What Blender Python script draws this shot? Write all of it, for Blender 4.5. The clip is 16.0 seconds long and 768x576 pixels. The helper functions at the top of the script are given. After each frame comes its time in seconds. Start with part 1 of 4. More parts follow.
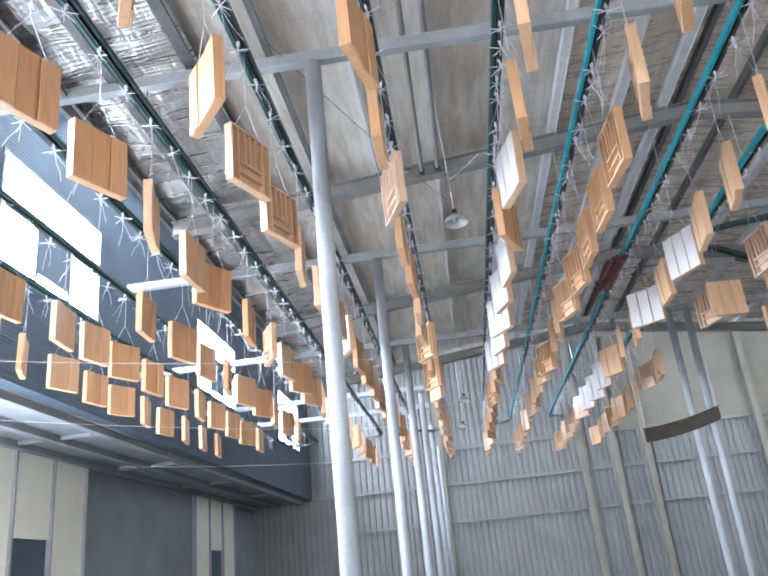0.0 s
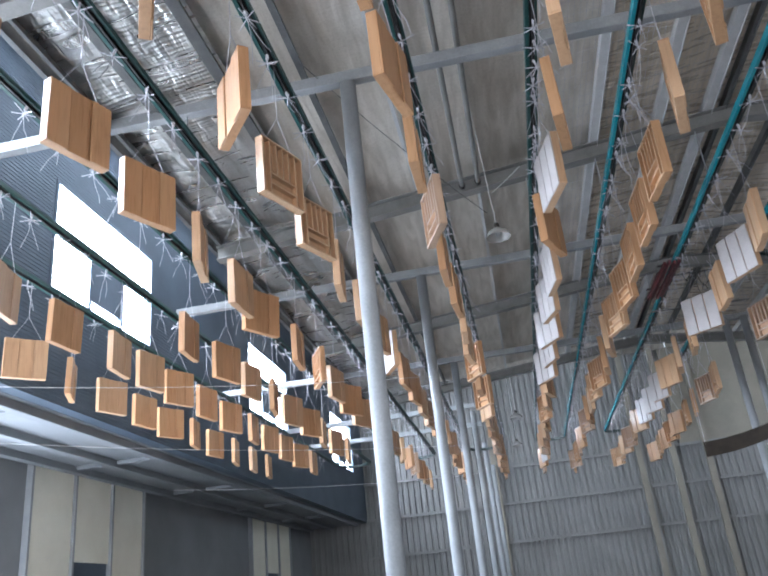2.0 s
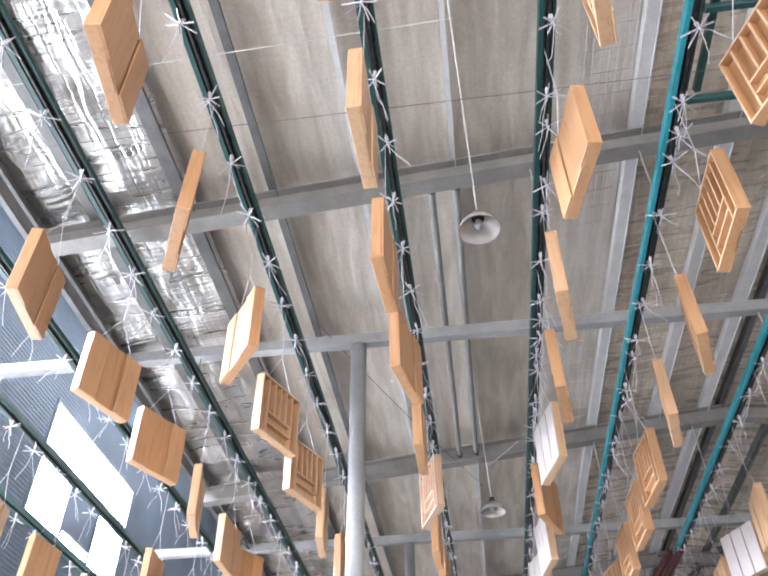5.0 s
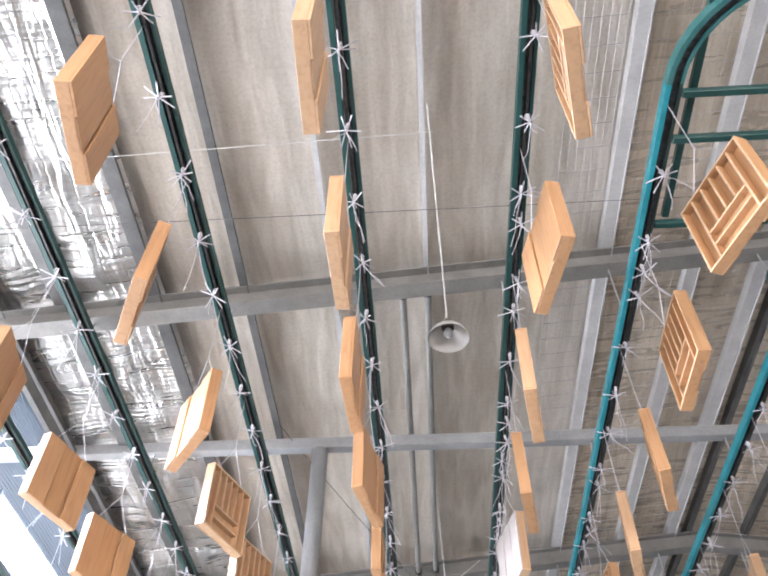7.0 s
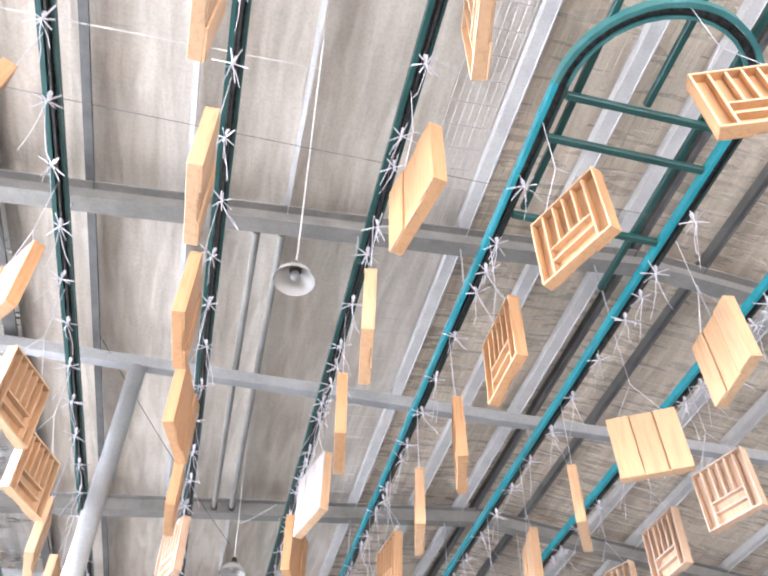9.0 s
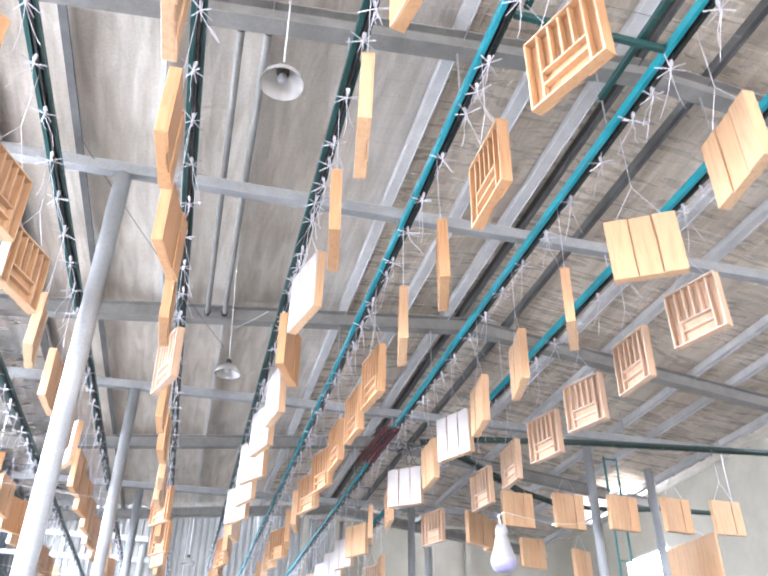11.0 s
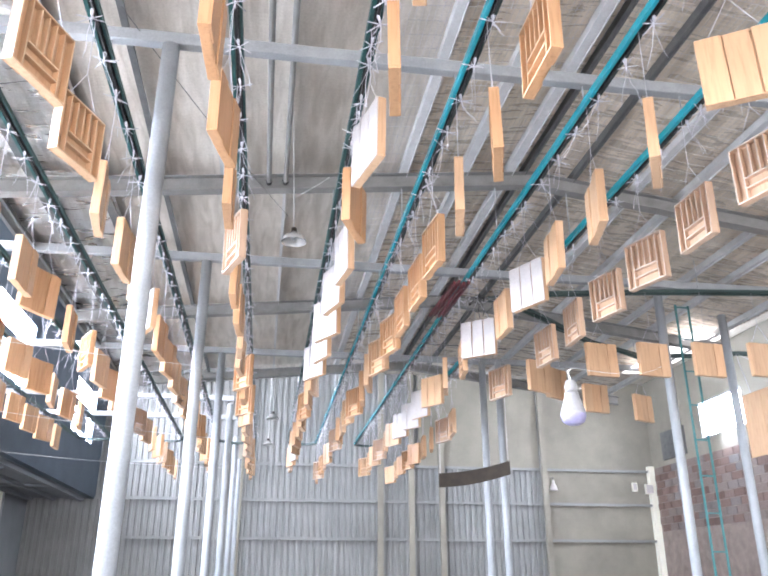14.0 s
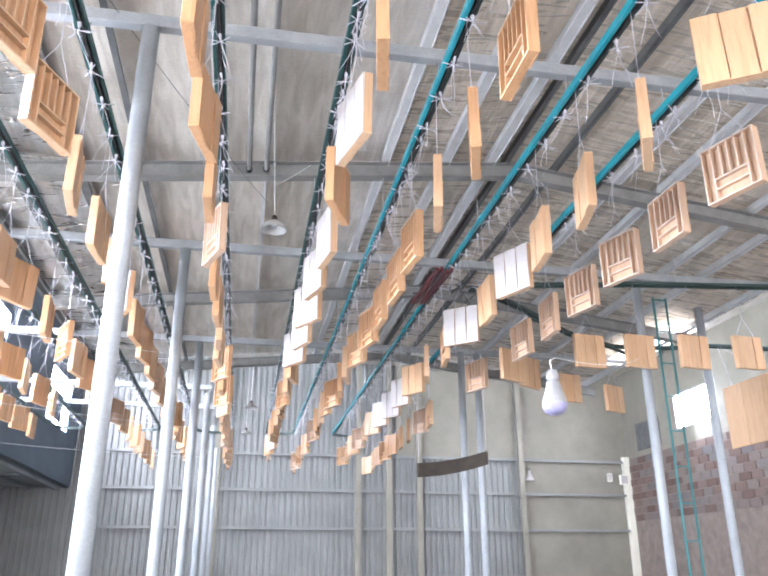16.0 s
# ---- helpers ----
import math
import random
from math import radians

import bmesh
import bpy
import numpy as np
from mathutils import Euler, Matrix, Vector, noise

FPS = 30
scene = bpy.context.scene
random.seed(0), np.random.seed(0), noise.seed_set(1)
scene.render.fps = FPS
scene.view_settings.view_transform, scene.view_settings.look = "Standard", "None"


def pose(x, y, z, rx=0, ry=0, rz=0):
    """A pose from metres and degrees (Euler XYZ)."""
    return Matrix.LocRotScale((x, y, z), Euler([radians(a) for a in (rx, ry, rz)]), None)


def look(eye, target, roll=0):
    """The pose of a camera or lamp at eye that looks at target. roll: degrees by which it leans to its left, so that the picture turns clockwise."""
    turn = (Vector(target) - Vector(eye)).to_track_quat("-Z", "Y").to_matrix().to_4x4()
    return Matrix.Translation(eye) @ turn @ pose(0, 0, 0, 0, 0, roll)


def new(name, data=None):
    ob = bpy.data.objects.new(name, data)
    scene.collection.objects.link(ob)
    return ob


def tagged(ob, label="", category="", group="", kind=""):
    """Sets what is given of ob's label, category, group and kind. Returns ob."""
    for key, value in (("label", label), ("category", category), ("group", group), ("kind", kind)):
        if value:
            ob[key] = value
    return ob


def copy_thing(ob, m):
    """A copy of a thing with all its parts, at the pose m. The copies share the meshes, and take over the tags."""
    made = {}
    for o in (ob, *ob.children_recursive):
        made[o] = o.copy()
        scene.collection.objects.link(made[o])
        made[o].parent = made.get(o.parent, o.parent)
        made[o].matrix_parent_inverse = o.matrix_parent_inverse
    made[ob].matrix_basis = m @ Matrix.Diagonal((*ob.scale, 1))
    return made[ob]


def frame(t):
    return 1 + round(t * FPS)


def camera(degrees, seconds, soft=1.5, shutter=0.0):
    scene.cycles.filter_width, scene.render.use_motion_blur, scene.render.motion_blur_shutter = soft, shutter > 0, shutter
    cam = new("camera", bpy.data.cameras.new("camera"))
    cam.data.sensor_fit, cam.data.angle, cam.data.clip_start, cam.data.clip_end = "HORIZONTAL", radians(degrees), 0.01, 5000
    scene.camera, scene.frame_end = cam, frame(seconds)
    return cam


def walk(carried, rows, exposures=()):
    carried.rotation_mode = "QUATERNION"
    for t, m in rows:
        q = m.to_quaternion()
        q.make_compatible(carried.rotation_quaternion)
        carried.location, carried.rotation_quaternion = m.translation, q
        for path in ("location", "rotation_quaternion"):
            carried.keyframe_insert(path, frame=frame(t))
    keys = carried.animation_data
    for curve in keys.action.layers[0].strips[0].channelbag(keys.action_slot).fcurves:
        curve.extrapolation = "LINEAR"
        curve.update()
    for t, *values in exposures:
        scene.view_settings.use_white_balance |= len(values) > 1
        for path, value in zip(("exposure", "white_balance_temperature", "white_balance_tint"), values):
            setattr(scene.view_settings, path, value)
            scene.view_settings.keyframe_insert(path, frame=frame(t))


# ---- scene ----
EYE = 1.6
cam = camera(54.34, 16.0, soft=2.0, shutter=0.4)
PATH = [
    (0.0, -0.000, 0.000, 1.600, 111.06, 5.48, 6.73),
    (0.5, 0.031, 0.034, 1.591, 110.75, 5.82, 8.64),
    (1.0, 0.055, 0.060, 1.583, 110.60, 5.98, 10.14),
    (1.5, 0.070, 0.067, 1.581, 111.33, 5.98, 10.71),
    (2.0, 0.073, 0.059, 1.584, 112.97, 5.72, 10.99),
    (2.5, 0.072, 0.039, 1.595, 116.06, 5.08, 11.08),
    (3.0, 0.068, 0.014, 1.608, 119.15, 4.32, 10.96),
    (3.5, 0.062, -0.011, 1.617, 122.59, 3.05, 10.46),
    (4.0, 0.059, -0.034, 1.622, 125.71, 2.01, 9.69),
    (4.5, 0.055, -0.064, 1.627, 128.71, 1.14, 8.61),
    (5.0, 0.054, -0.084, 1.634, 131.78, 0.39, 7.38),
    (7.5, 0.078, -0.018, 1.684, 140.12, -0.66, -0.02),
    (8.0, 0.081, 0.004, 1.686, 139.81, -0.60, -6.00),
    (8.5, 0.083, 0.026, 1.680, 138.41, -0.51, -10.38),
    (9.0, 0.083, 0.050, 1.674, 136.33, -0.30, -13.40),
    (9.5, 0.085, 0.082, 1.668, 132.80, -0.15, -15.22),
    (10.0, 0.088, 0.105, 1.667, 128.98, 0.11, -15.67),
    (12.5, 0.106, 0.128, 1.737, 115.13, -0.44, -11.22),
    (13.0, 0.110, 0.132, 1.742, 113.79, -0.37, -10.35),
    (13.5, 0.114, 0.141, 1.740, 112.57, -0.17, -9.55),
    (14.0, 0.117, 0.155, 1.737, 111.49, 0.01, -8.76),
    (14.5, 0.115, 0.167, 1.734, 110.84, 0.30, -8.20),
    (15.0, 0.111, 0.175, 1.734, 110.46, 0.46, -7.95),
    (15.5, 0.107, 0.182, 1.734, 110.41, 0.34, -8.59),
    (16.0, 0.105, 0.191, 1.737, 110.76, 0.05, -10.46),
]
walk(cam, [(t, pose(*p)) for t, *p in PATH],
     exposures=[(0.0, 1.22, 5680, 12), (0.6, 0.68, 5680, 12), (1.0, 0.58, 5660, 12), (1.5, 0.45, 5660, 12), (3.5, 0.52, 5800, 13), (4.0, 0.74, 5900, 14), (4.5, 1.1, 6150, 16), (5.0, 1.2, 6200, 17), (7.3, 1.3, 6350, 18), (8.0, 1.4, 6350, 18), (8.7, 1.74, 6250, 18), (10.0, 1.92, 6050, 17), (12.5, 1.84, 5950, 17), (16.0, 1.75, 5900, 16)])

# ---- world and light ----
world = bpy.data.worlds.new("sky")
scene.world = world
world.use_nodes = True
wn = world.node_tree.nodes
sky = wn.new("ShaderNodeTexSky")
sky.sky_type = "NISHITA"
sky.sun_disc = False
sky.sun_elevation = radians(48)
sky.sun_rotation = radians(-70)
world.node_tree.links.new(sky.outputs[0], wn["Background"].inputs[0])
wn["Background"].inputs[1].default_value = 0.15

sun_data = bpy.data.lights.new("sun", "SUN")
sun_data.energy, sun_data.angle, sun_data.color = 5.0, radians(0.6), (1.0, 0.95, 0.88)
sun_lamp = new("sun", sun_data)
sun_lamp.matrix_basis = look((-30, 15, 40), (0, 10, 0))


def opening_or_fill_light(x, y, z, tx, ty, tz, w, h, watts, color=(0.88, 0.95, 1.0)):
    """An area lamp for the sky's light at one opening, or added as fill under the high roof."""
    data = bpy.data.lights.new("opening_or_fill_light", "AREA")
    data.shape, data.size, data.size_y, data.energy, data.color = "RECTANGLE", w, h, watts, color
    ob = new("opening_or_fill_light", data)
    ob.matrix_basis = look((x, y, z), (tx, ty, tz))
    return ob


# ---- materials ----
def mat(name):
    m = bpy.data.materials.new(name)
    m.use_nodes = True
    nt = m.node_tree
    return m, nt, nt.nodes["Principled BSDF"]


def add(nt, kind, **kw):
    n = nt.nodes.new(kind)
    for k, v in kw.items():
        n.inputs[k.replace("_", " ")].default_value = v
    return n


def ramp(nt, fac, stops):
    r = nt.nodes.new("ShaderNodeValToRGB")
    el = r.color_ramp.elements
    while len(el) < len(stops):
        el.new(0.5)
    for e, (p, c) in zip(el, stops):
        e.position, e.color = p, (*c, 1)
    nt.links.new(fac, r.inputs[0])
    return r.outputs[0]


def scaled(nt, sx, sy, sz, source="Object"):
    tc = nt.nodes.new("ShaderNodeTexCoord")
    mp = nt.nodes.new("ShaderNodeMapping")
    mp.inputs["Scale"].default_value = (sx, sy, sz)
    nt.links.new(tc.outputs[source], mp.inputs["Vector"])
    return mp.outputs[0]


def bump(nt, b, height, strength, dist):
    n = nt.nodes.new("ShaderNodeBump")
    n.inputs["Strength"].default_value, n.inputs["Distance"].default_value = strength, dist
    nt.links.new(height, n.inputs["Height"])
    nt.links.new(n.outputs[0], b.inputs["Normal"])


def mix(nt, a, b_, fac, mode="MULTIPLY"):
    n = nt.nodes.new("ShaderNodeMix")
    n.data_type, n.blend_type = "RGBA", mode
    if isinstance(fac, float):
        n.inputs[0].default_value = fac
    else:
        nt.links.new(fac, n.inputs[0])
    nt.links.new(a, n.inputs[6])
    nt.links.new(b_, n.inputs[7])
    return n.outputs[2]


def noisy(name, c1, c2, rough=0.6, scale=6.0, metal=0.0, stretch=(1, 1, 1), fine=60.0, relief=0.15, dist=0.01):
    """A surface with broad stains and a fine grain."""
    m, nt, b = mat(name)
    v = scaled(nt, *stretch)
    n1 = add(nt, "ShaderNodeTexNoise", Scale=scale, Detail=5.0, Roughness=0.6)
    n2 = add(nt, "ShaderNodeTexNoise", Scale=fine, Detail=3.0)
    nt.links.new(v, n1.inputs["Vector"])
    nt.links.new(v, n2.inputs["Vector"])
    broad = ramp(nt, n1.outputs[0], [(0.3, c1), (0.72, c2)])
    grain = ramp(nt, n2.outputs[0], [(0.25, (0.82, 0.82, 0.82)), (0.75, (1, 1, 1))])
    nt.links.new(mix(nt, broad, grain, 1.0), b.inputs["Base Color"])
    b.inputs["Roughness"].default_value, b.inputs["Metallic"].default_value = rough, metal
    bump(nt, b, n2.outputs[0], relief, dist)
    return m


def wood(name, light, dark, gloss=0.45):
    """Planed timber with grain along local z, each piece its own tone."""
    m, nt, b = mat(name)
    v = scaled(nt, 15, 15, 1.3)
    info = nt.nodes.new("ShaderNodeObjectInfo")
    off = nt.nodes.new("ShaderNodeVectorMath")
    off.operation = "ADD"
    sc = nt.nodes.new("ShaderNodeVectorMath")
    sc.operation = "SCALE"
    sc.inputs[0].default_value = (37, 23, 51)
    nt.links.new(info.outputs["Random"], sc.inputs["Scale"])
    nt.links.new(v, off.inputs[0])
    nt.links.new(sc.outputs[0], off.inputs[1])
    n1 = add(nt, "ShaderNodeTexNoise", Scale=2.2, Detail=6.0, Roughness=0.6, Distortion=0.7)
    nt.links.new(off.outputs[0], n1.inputs["Vector"])
    tone = ramp(nt, n1.outputs[0], [(0.28, dark), (0.5, light), (0.75, tuple(min(1, c * 1.08) for c in light))])
    own = ramp(nt, info.outputs["Random"], [(0.0, (0.86, 0.82, 0.78)), (0.5, (1, 1, 1)), (1.0, (1.0, 0.93, 0.86))])
    nt.links.new(mix(nt, tone, own, 1.0), b.inputs["Base Color"])
    b.inputs["Roughness"].default_value = gloss
    b.inputs["Coat Weight"].default_value = 0.15
    bump(nt, b, n1.outputs[0], 0.12, 0.004)
    return m


WOOD = wood("beech_wood", (0.47, 0.27, 0.135), (0.37, 0.195, 0.09))
PALE = wood("pale_wood", (0.52, 0.335, 0.195), (0.42, 0.255, 0.14))
PEACH = wood("primed_peach_wood", (0.50, 0.345, 0.235), (0.41, 0.27, 0.18))
# Near-white of some tray backs and small fittings.
WHITE = noisy("white_finish", (0.45, 0.415, 0.40), (0.53, 0.49, 0.475), rough=0.35, scale=3, relief=0.06)
TEAL = noisy("teal_enamel", (0.012, 0.24, 0.29), (0.03, 0.33, 0.39), rough=0.22, scale=4)
LADDER = noisy("worn_teal_enamel", (0.02, 0.12, 0.12), (0.05, 0.18, 0.18), rough=0.5, scale=5)
GREEN = noisy("dark_green_enamel", (0.006, 0.048, 0.045), (0.012, 0.072, 0.066), rough=0.4, scale=4)
BULB = noisy("white_bulb_plastic", (0.20, 0.195, 0.195), (0.24, 0.235, 0.235), rough=0.4, scale=6, relief=0.02)
GALV = noisy("galvanised_steel", (0.36, 0.37, 0.38), (0.52, 0.53, 0.54), rough=0.42, scale=8, metal=0.55)
ZINC = noisy("pale_zinc_steel", (0.50, 0.50, 0.50), (0.62, 0.62, 0.61), rough=0.5, scale=5, metal=0.1)
# Lighter tone that puts light into the colour of tray front edges.
LIT_EDGE = noisy("lit_wood_edge", (0.60, 0.43, 0.275), (0.69, 0.51, 0.34), rough=0.5, scale=9)
PRIMER = noisy("cream_primer", (0.50, 0.42, 0.355), (0.58, 0.50, 0.43), rough=0.45, scale=6)
DEEPGREEN = noisy("black_green_enamel", (0.012, 0.03, 0.027), (0.022, 0.048, 0.042), rough=0.45, scale=4)
GREYPAINT = noisy("grey_painted_steel", (0.27, 0.285, 0.295), (0.35, 0.365, 0.375), rough=0.45, scale=3)
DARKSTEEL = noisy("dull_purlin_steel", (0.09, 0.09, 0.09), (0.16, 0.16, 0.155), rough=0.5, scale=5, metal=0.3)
RAFTER = noisy("grey_rafter_steel", (0.21, 0.205, 0.195), (0.30, 0.295, 0.28), rough=0.5, scale=5, metal=0.2)
TIE = noisy("dusty_grey_beam_paint", (0.25, 0.26, 0.265), (0.36, 0.37, 0.375), rough=0.5, scale=4)
WIRE = noisy("bright_wire", (0.50, 0.49, 0.53), (0.62, 0.61, 0.65), rough=0.45, scale=20, metal=0.35)
CHAIN = noisy("oily_chain", (0.03, 0.03, 0.03), (0.1, 0.1, 0.1), rough=0.35, scale=30, metal=0.8)
CONCRETE = noisy("concrete_floor", (0.12, 0.117, 0.112), (0.19, 0.186, 0.178), rough=0.6, scale=1.2)
PLASTER = noisy("grey_plaster", (0.20, 0.182, 0.148), (0.265, 0.245, 0.20), rough=0.8, scale=0.8)
DIM = noisy("slate_blue_cladding", (0.045, 0.065, 0.09), (0.075, 0.10, 0.135), rough=0.6, scale=0.8)
SOFFIT = noisy("grey_soffit_board", (0.17, 0.178, 0.19), (0.24, 0.25, 0.262), rough=0.7, scale=0.5)
CREAM = noisy("cream_wall", (0.74, 0.71, 0.60), (0.84, 0.81, 0.70), rough=0.8, scale=0.9)
SHEET = noisy("rusted_brown_sheet", (0.022, 0.016, 0.011), (0.045, 0.033, 0.022), rough=0.7, scale=6)
CLADDING = noisy("pale_steel_cladding", (0.19, 0.19, 0.185), (0.25, 0.25, 0.244), rough=0.5, scale=0.7)
BRICK = noisy("dull_red_brick", (0.17, 0.13, 0.11), (0.27, 0.22, 0.19), rough=0.85, scale=2.5)
MAROON = noisy("maroon_enamel", (0.08, 0.012, 0.018), (0.15, 0.025, 0.03), rough=0.4, scale=5)
CORD = noisy("white_cord", (0.6, 0.6, 0.58), (0.75, 0.75, 0.72), rough=0.8, scale=20)


def noisy_blocks(name):
    """Rough fired blocks, each its own tone from grey-pink to dull red."""
    m, nt, b = mat(name)
    info = nt.nodes.new("ShaderNodeObjectInfo")
    n1 = add(nt, "ShaderNodeTexNoise", Scale=9.0, Detail=5.0)
    nt.links.new(scaled(nt, 1, 1, 1, "Generated"), n1.inputs["Vector"])
    own = ramp(nt, info.outputs["Random"], [(0.0, (0.11, 0.068, 0.055)), (0.35, (0.17, 0.115, 0.095)), (0.7, (0.19, 0.155, 0.14)), (1.0, (0.14, 0.13, 0.13))])
    spot = ramp(nt, n1.outputs[0], [(0.3, (0.65, 0.62, 0.6)), (0.65, (1, 1, 1))])
    nt.links.new(mix(nt, own, spot, 1.0), b.inputs["Base Color"])
    b.inputs["Roughness"].default_value = 0.9
    bump(nt, b, n1.outputs[0], 0.3, 0.02)
    return m


def foil_material(name, metal, rough, relief, quilt, ripple, c1, c2):
    """Reflective roof insulation: quilted foil with cross creases, more or less dusty."""
    m, nt, b = mat(name)
    v = scaled(nt, 1, 1, 1)
    n1 = add(nt, "ShaderNodeTexNoise", Scale=0.8, Detail=4.0)
    vs = scaled(nt, 7, 1.0, 1)
    n2 = add(nt, "ShaderNodeTexNoise", Scale=1.2, Detail=2.5, Distortion=0.5)
    vt = scaled(nt, 1.0, 6, 1)
    n3 = add(nt, "ShaderNodeTexNoise", Scale=1.6, Detail=3.0, Distortion=0.9)
    n4 = add(nt, "ShaderNodeTexNoise", Scale=45.0, Detail=3.0)
    br = add(nt, "ShaderNodeTexBrick", Scale=1.0)
    br.offset = 0.0
    for key, val in (("Brick Width", 0.16), ("Row Height", 0.13), ("Mortar Size", 0.012), ("Mortar Smooth", 1.0)):
        br.inputs[key].default_value = val
    wob = nt.nodes.new("ShaderNodeMixRGB")
    wob.blend_type = "ADD"
    wob.inputs[0].default_value = 0.05
    nt.links.new(v, wob.inputs[1])
    nt.links.new(n3.outputs[1], wob.inputs[2])
    for n_, s_ in ((n1, v), (n2, vs), (n3, vt), (n4, v), (br, wob.outputs[0])):
        nt.links.new(s_, n_.inputs["Vector"])
    tone = ramp(nt, n1.outputs[0], [(0.3, c1), (0.7, c2)])
    streak = ramp(nt, n2.outputs[0], [(0.3, (0.72, 0.70, 0.67)), (0.62, (1, 1, 1))])
    seam = ramp(nt, br.outputs["Fac"], [(0.0, (1, 1, 1)), (1.0, (1 - quilt * 0.12,) * 3)])
    speck = ramp(nt, n4.outputs[0], [(0.3, (0.88, 0.87, 0.86)), (0.6, (1, 1, 1))])
    col = mix(nt, mix(nt, mix(nt, tone, streak, 1.0), seam, 1.0), speck, 1.0)
    nt.links.new(col, b.inputs["Base Color"])
    b.inputs["Metallic"].default_value = metal
    nt.links.new(ramp(nt, n3.outputs[0], [(0.3, (rough,) * 3), (0.7, (rough + 0.14,) * 3)]), b.inputs["Roughness"])
    wv = add(nt, "ShaderNodeTexWave", Scale=6.0, Distortion=5.0, Detail=2.0)
    wv.inputs["Detail Scale"].default_value = 0.6
    wv.bands_direction = "Y"
    nt.links.new(scaled(nt, 0.35, 1, 1), wv.inputs["Vector"])
    rp = nt.nodes.new("ShaderNodeMath")
    rp.operation = "MULTIPLY"
    nt.links.new(wv.outputs[1], rp.inputs[0])
    nt.links.new(ramp(nt, n1.outputs[0], [(0.38, (0, 0, 0)), (0.62, (ripple,) * 3)]), rp.inputs[1])
    sm = nt.nodes.new("ShaderNodeMath")
    sm.operation = "MULTIPLY_ADD"
    sm.inputs[1].default_value = 0.7
    nt.links.new(n3.outputs[0], sm.inputs[0])
    nt.links.new(n2.outputs[0], sm.inputs[2])
    s2 = nt.nodes.new("ShaderNodeMath")
    s2.operation = "MULTIPLY_ADD"
    s2.inputs[1].default_value = -quilt * 0.22
    nt.links.new(br.outputs["Fac"], s2.inputs[0])
    nt.links.new(sm.outputs[0], s2.inputs[2])
    s3 = nt.nodes.new("ShaderNodeMath")
    nt.links.new(s2.outputs[0], s3.inputs[0])
    nt.links.new(rp.outputs[0], s3.inputs[1])
    bump(nt, b, s3.outputs[0], relief, 0.05)
    return m


FOIL = foil_material("dusty_foil", 0.35, 0.33, 0.24, 0.2, 0.08, (0.63, 0.585, 0.52), (0.76, 0.71, 0.64))
FOIL_CLEAN = foil_material("clean_foil", 0.9, 0.24, 0.75, 0.3, 0.15, (0.72, 0.73, 0.73), (0.88, 0.88, 0.87))
FOIL_WORN = foil_material("creased_foil", 0.3, 0.22, 0.4, 0.12, 0.15, (0.64, 0.555, 0.445), (0.80, 0.71, 0.58))


def glow_material(name, color, strength):
    m, nt, b = mat(name)
    b.inputs["Base Color"].default_value = (*color, 1)
    b.inputs["Emission Color"].default_value = (*color, 1)
    b.inputs["Emission Strength"].default_value = strength
    return m


# Glow of the fill sheets added under the high roof.
ROOF_FILL = glow_material("roof_fill_glow", (0.85, 0.92, 0.95), 0.8)
ROOFLIGHT = glow_material("sunlit_roof_sheet", (1.0, 0.95, 0.88), 0.9)
DAY = glow_material("bright_overcast_sky", (0.92, 0.97, 1.0), 22.0)


def glass_material():
    m, nt, b = mat("clear_glass")
    b.inputs["Base Color"].default_value = (0.62, 0.61, 0.59, 1)
    b.inputs["Roughness"].default_value = 0.12
    b.inputs["Transmission Weight"].default_value = 0.5
    b.inputs["IOR"].default_value = 1.45
    return m


GLASS = glass_material()


# ---- mesh helpers ----
def box(bm, x0, x1, y0, y1, z0, z1, bevel=0.0):
    vs = [bm.verts.new((x, y, z)) for x in (x0, x1) for y in (y0, y1) for z in (z0, z1)]
    fs = []
    for a in ((0, 1, 3, 2), (4, 6, 7, 5), (0, 4, 5, 1), (2, 3, 7, 6), (0, 2, 6, 4), (1, 5, 7, 3)):
        fs.append(bm.faces.new([vs[i] for i in a]))
    if bevel:
        es = list({e for f in fs for e in f.edges})
        bmesh.ops.bevel(bm, geom=es, offset=bevel, segments=1, affect="EDGES")
    return vs


def tube(bm, a, b, r, n=8):
    """A round bar from a to b."""
    a, b = Vector(a), Vector(b)
    q = (b - a).to_track_quat("Z", "Y")
    rings = []
    for p in (a, b):
        rings.append([bm.verts.new(p + q @ Vector((r * math.cos(i * 2 * math.pi / n), r * math.sin(i * 2 * math.pi / n), 0))) for i in range(n)])
    for i in range(n):
        j = (i + 1) % n
        bm.faces.new((rings[0][i], rings[0][j], rings[1][j], rings[1][i]))
    bm.faces.new(rings[0][::-1])
    bm.faces.new(rings[1])


def lathe(bm, profile, n=24, caps=False):
    """A body of revolution about z from (radius, height) pairs."""
    rings = [[bm.verts.new((r * math.cos(i * 2 * math.pi / n), r * math.sin(i * 2 * math.pi / n), z)) for i in range(n)] for r, z in profile]
    for a, b in zip(rings, rings[1:]):
        for i in range(n):
            j = (i + 1) % n
            f = bm.faces.new((a[i], a[j], b[j], b[i]))
            f.smooth = True
    if caps:
        bm.faces.new(rings[0][::-1])
        bm.faces.new(rings[-1])


def mesh_of(name, bm, material):
    me = bpy.data.meshes.new(name)
    bmesh.ops.recalc_face_normals(bm, faces=bm.faces)
    bm.to_mesh(me)
    bm.free()
    me.materials.append(material)
    return me


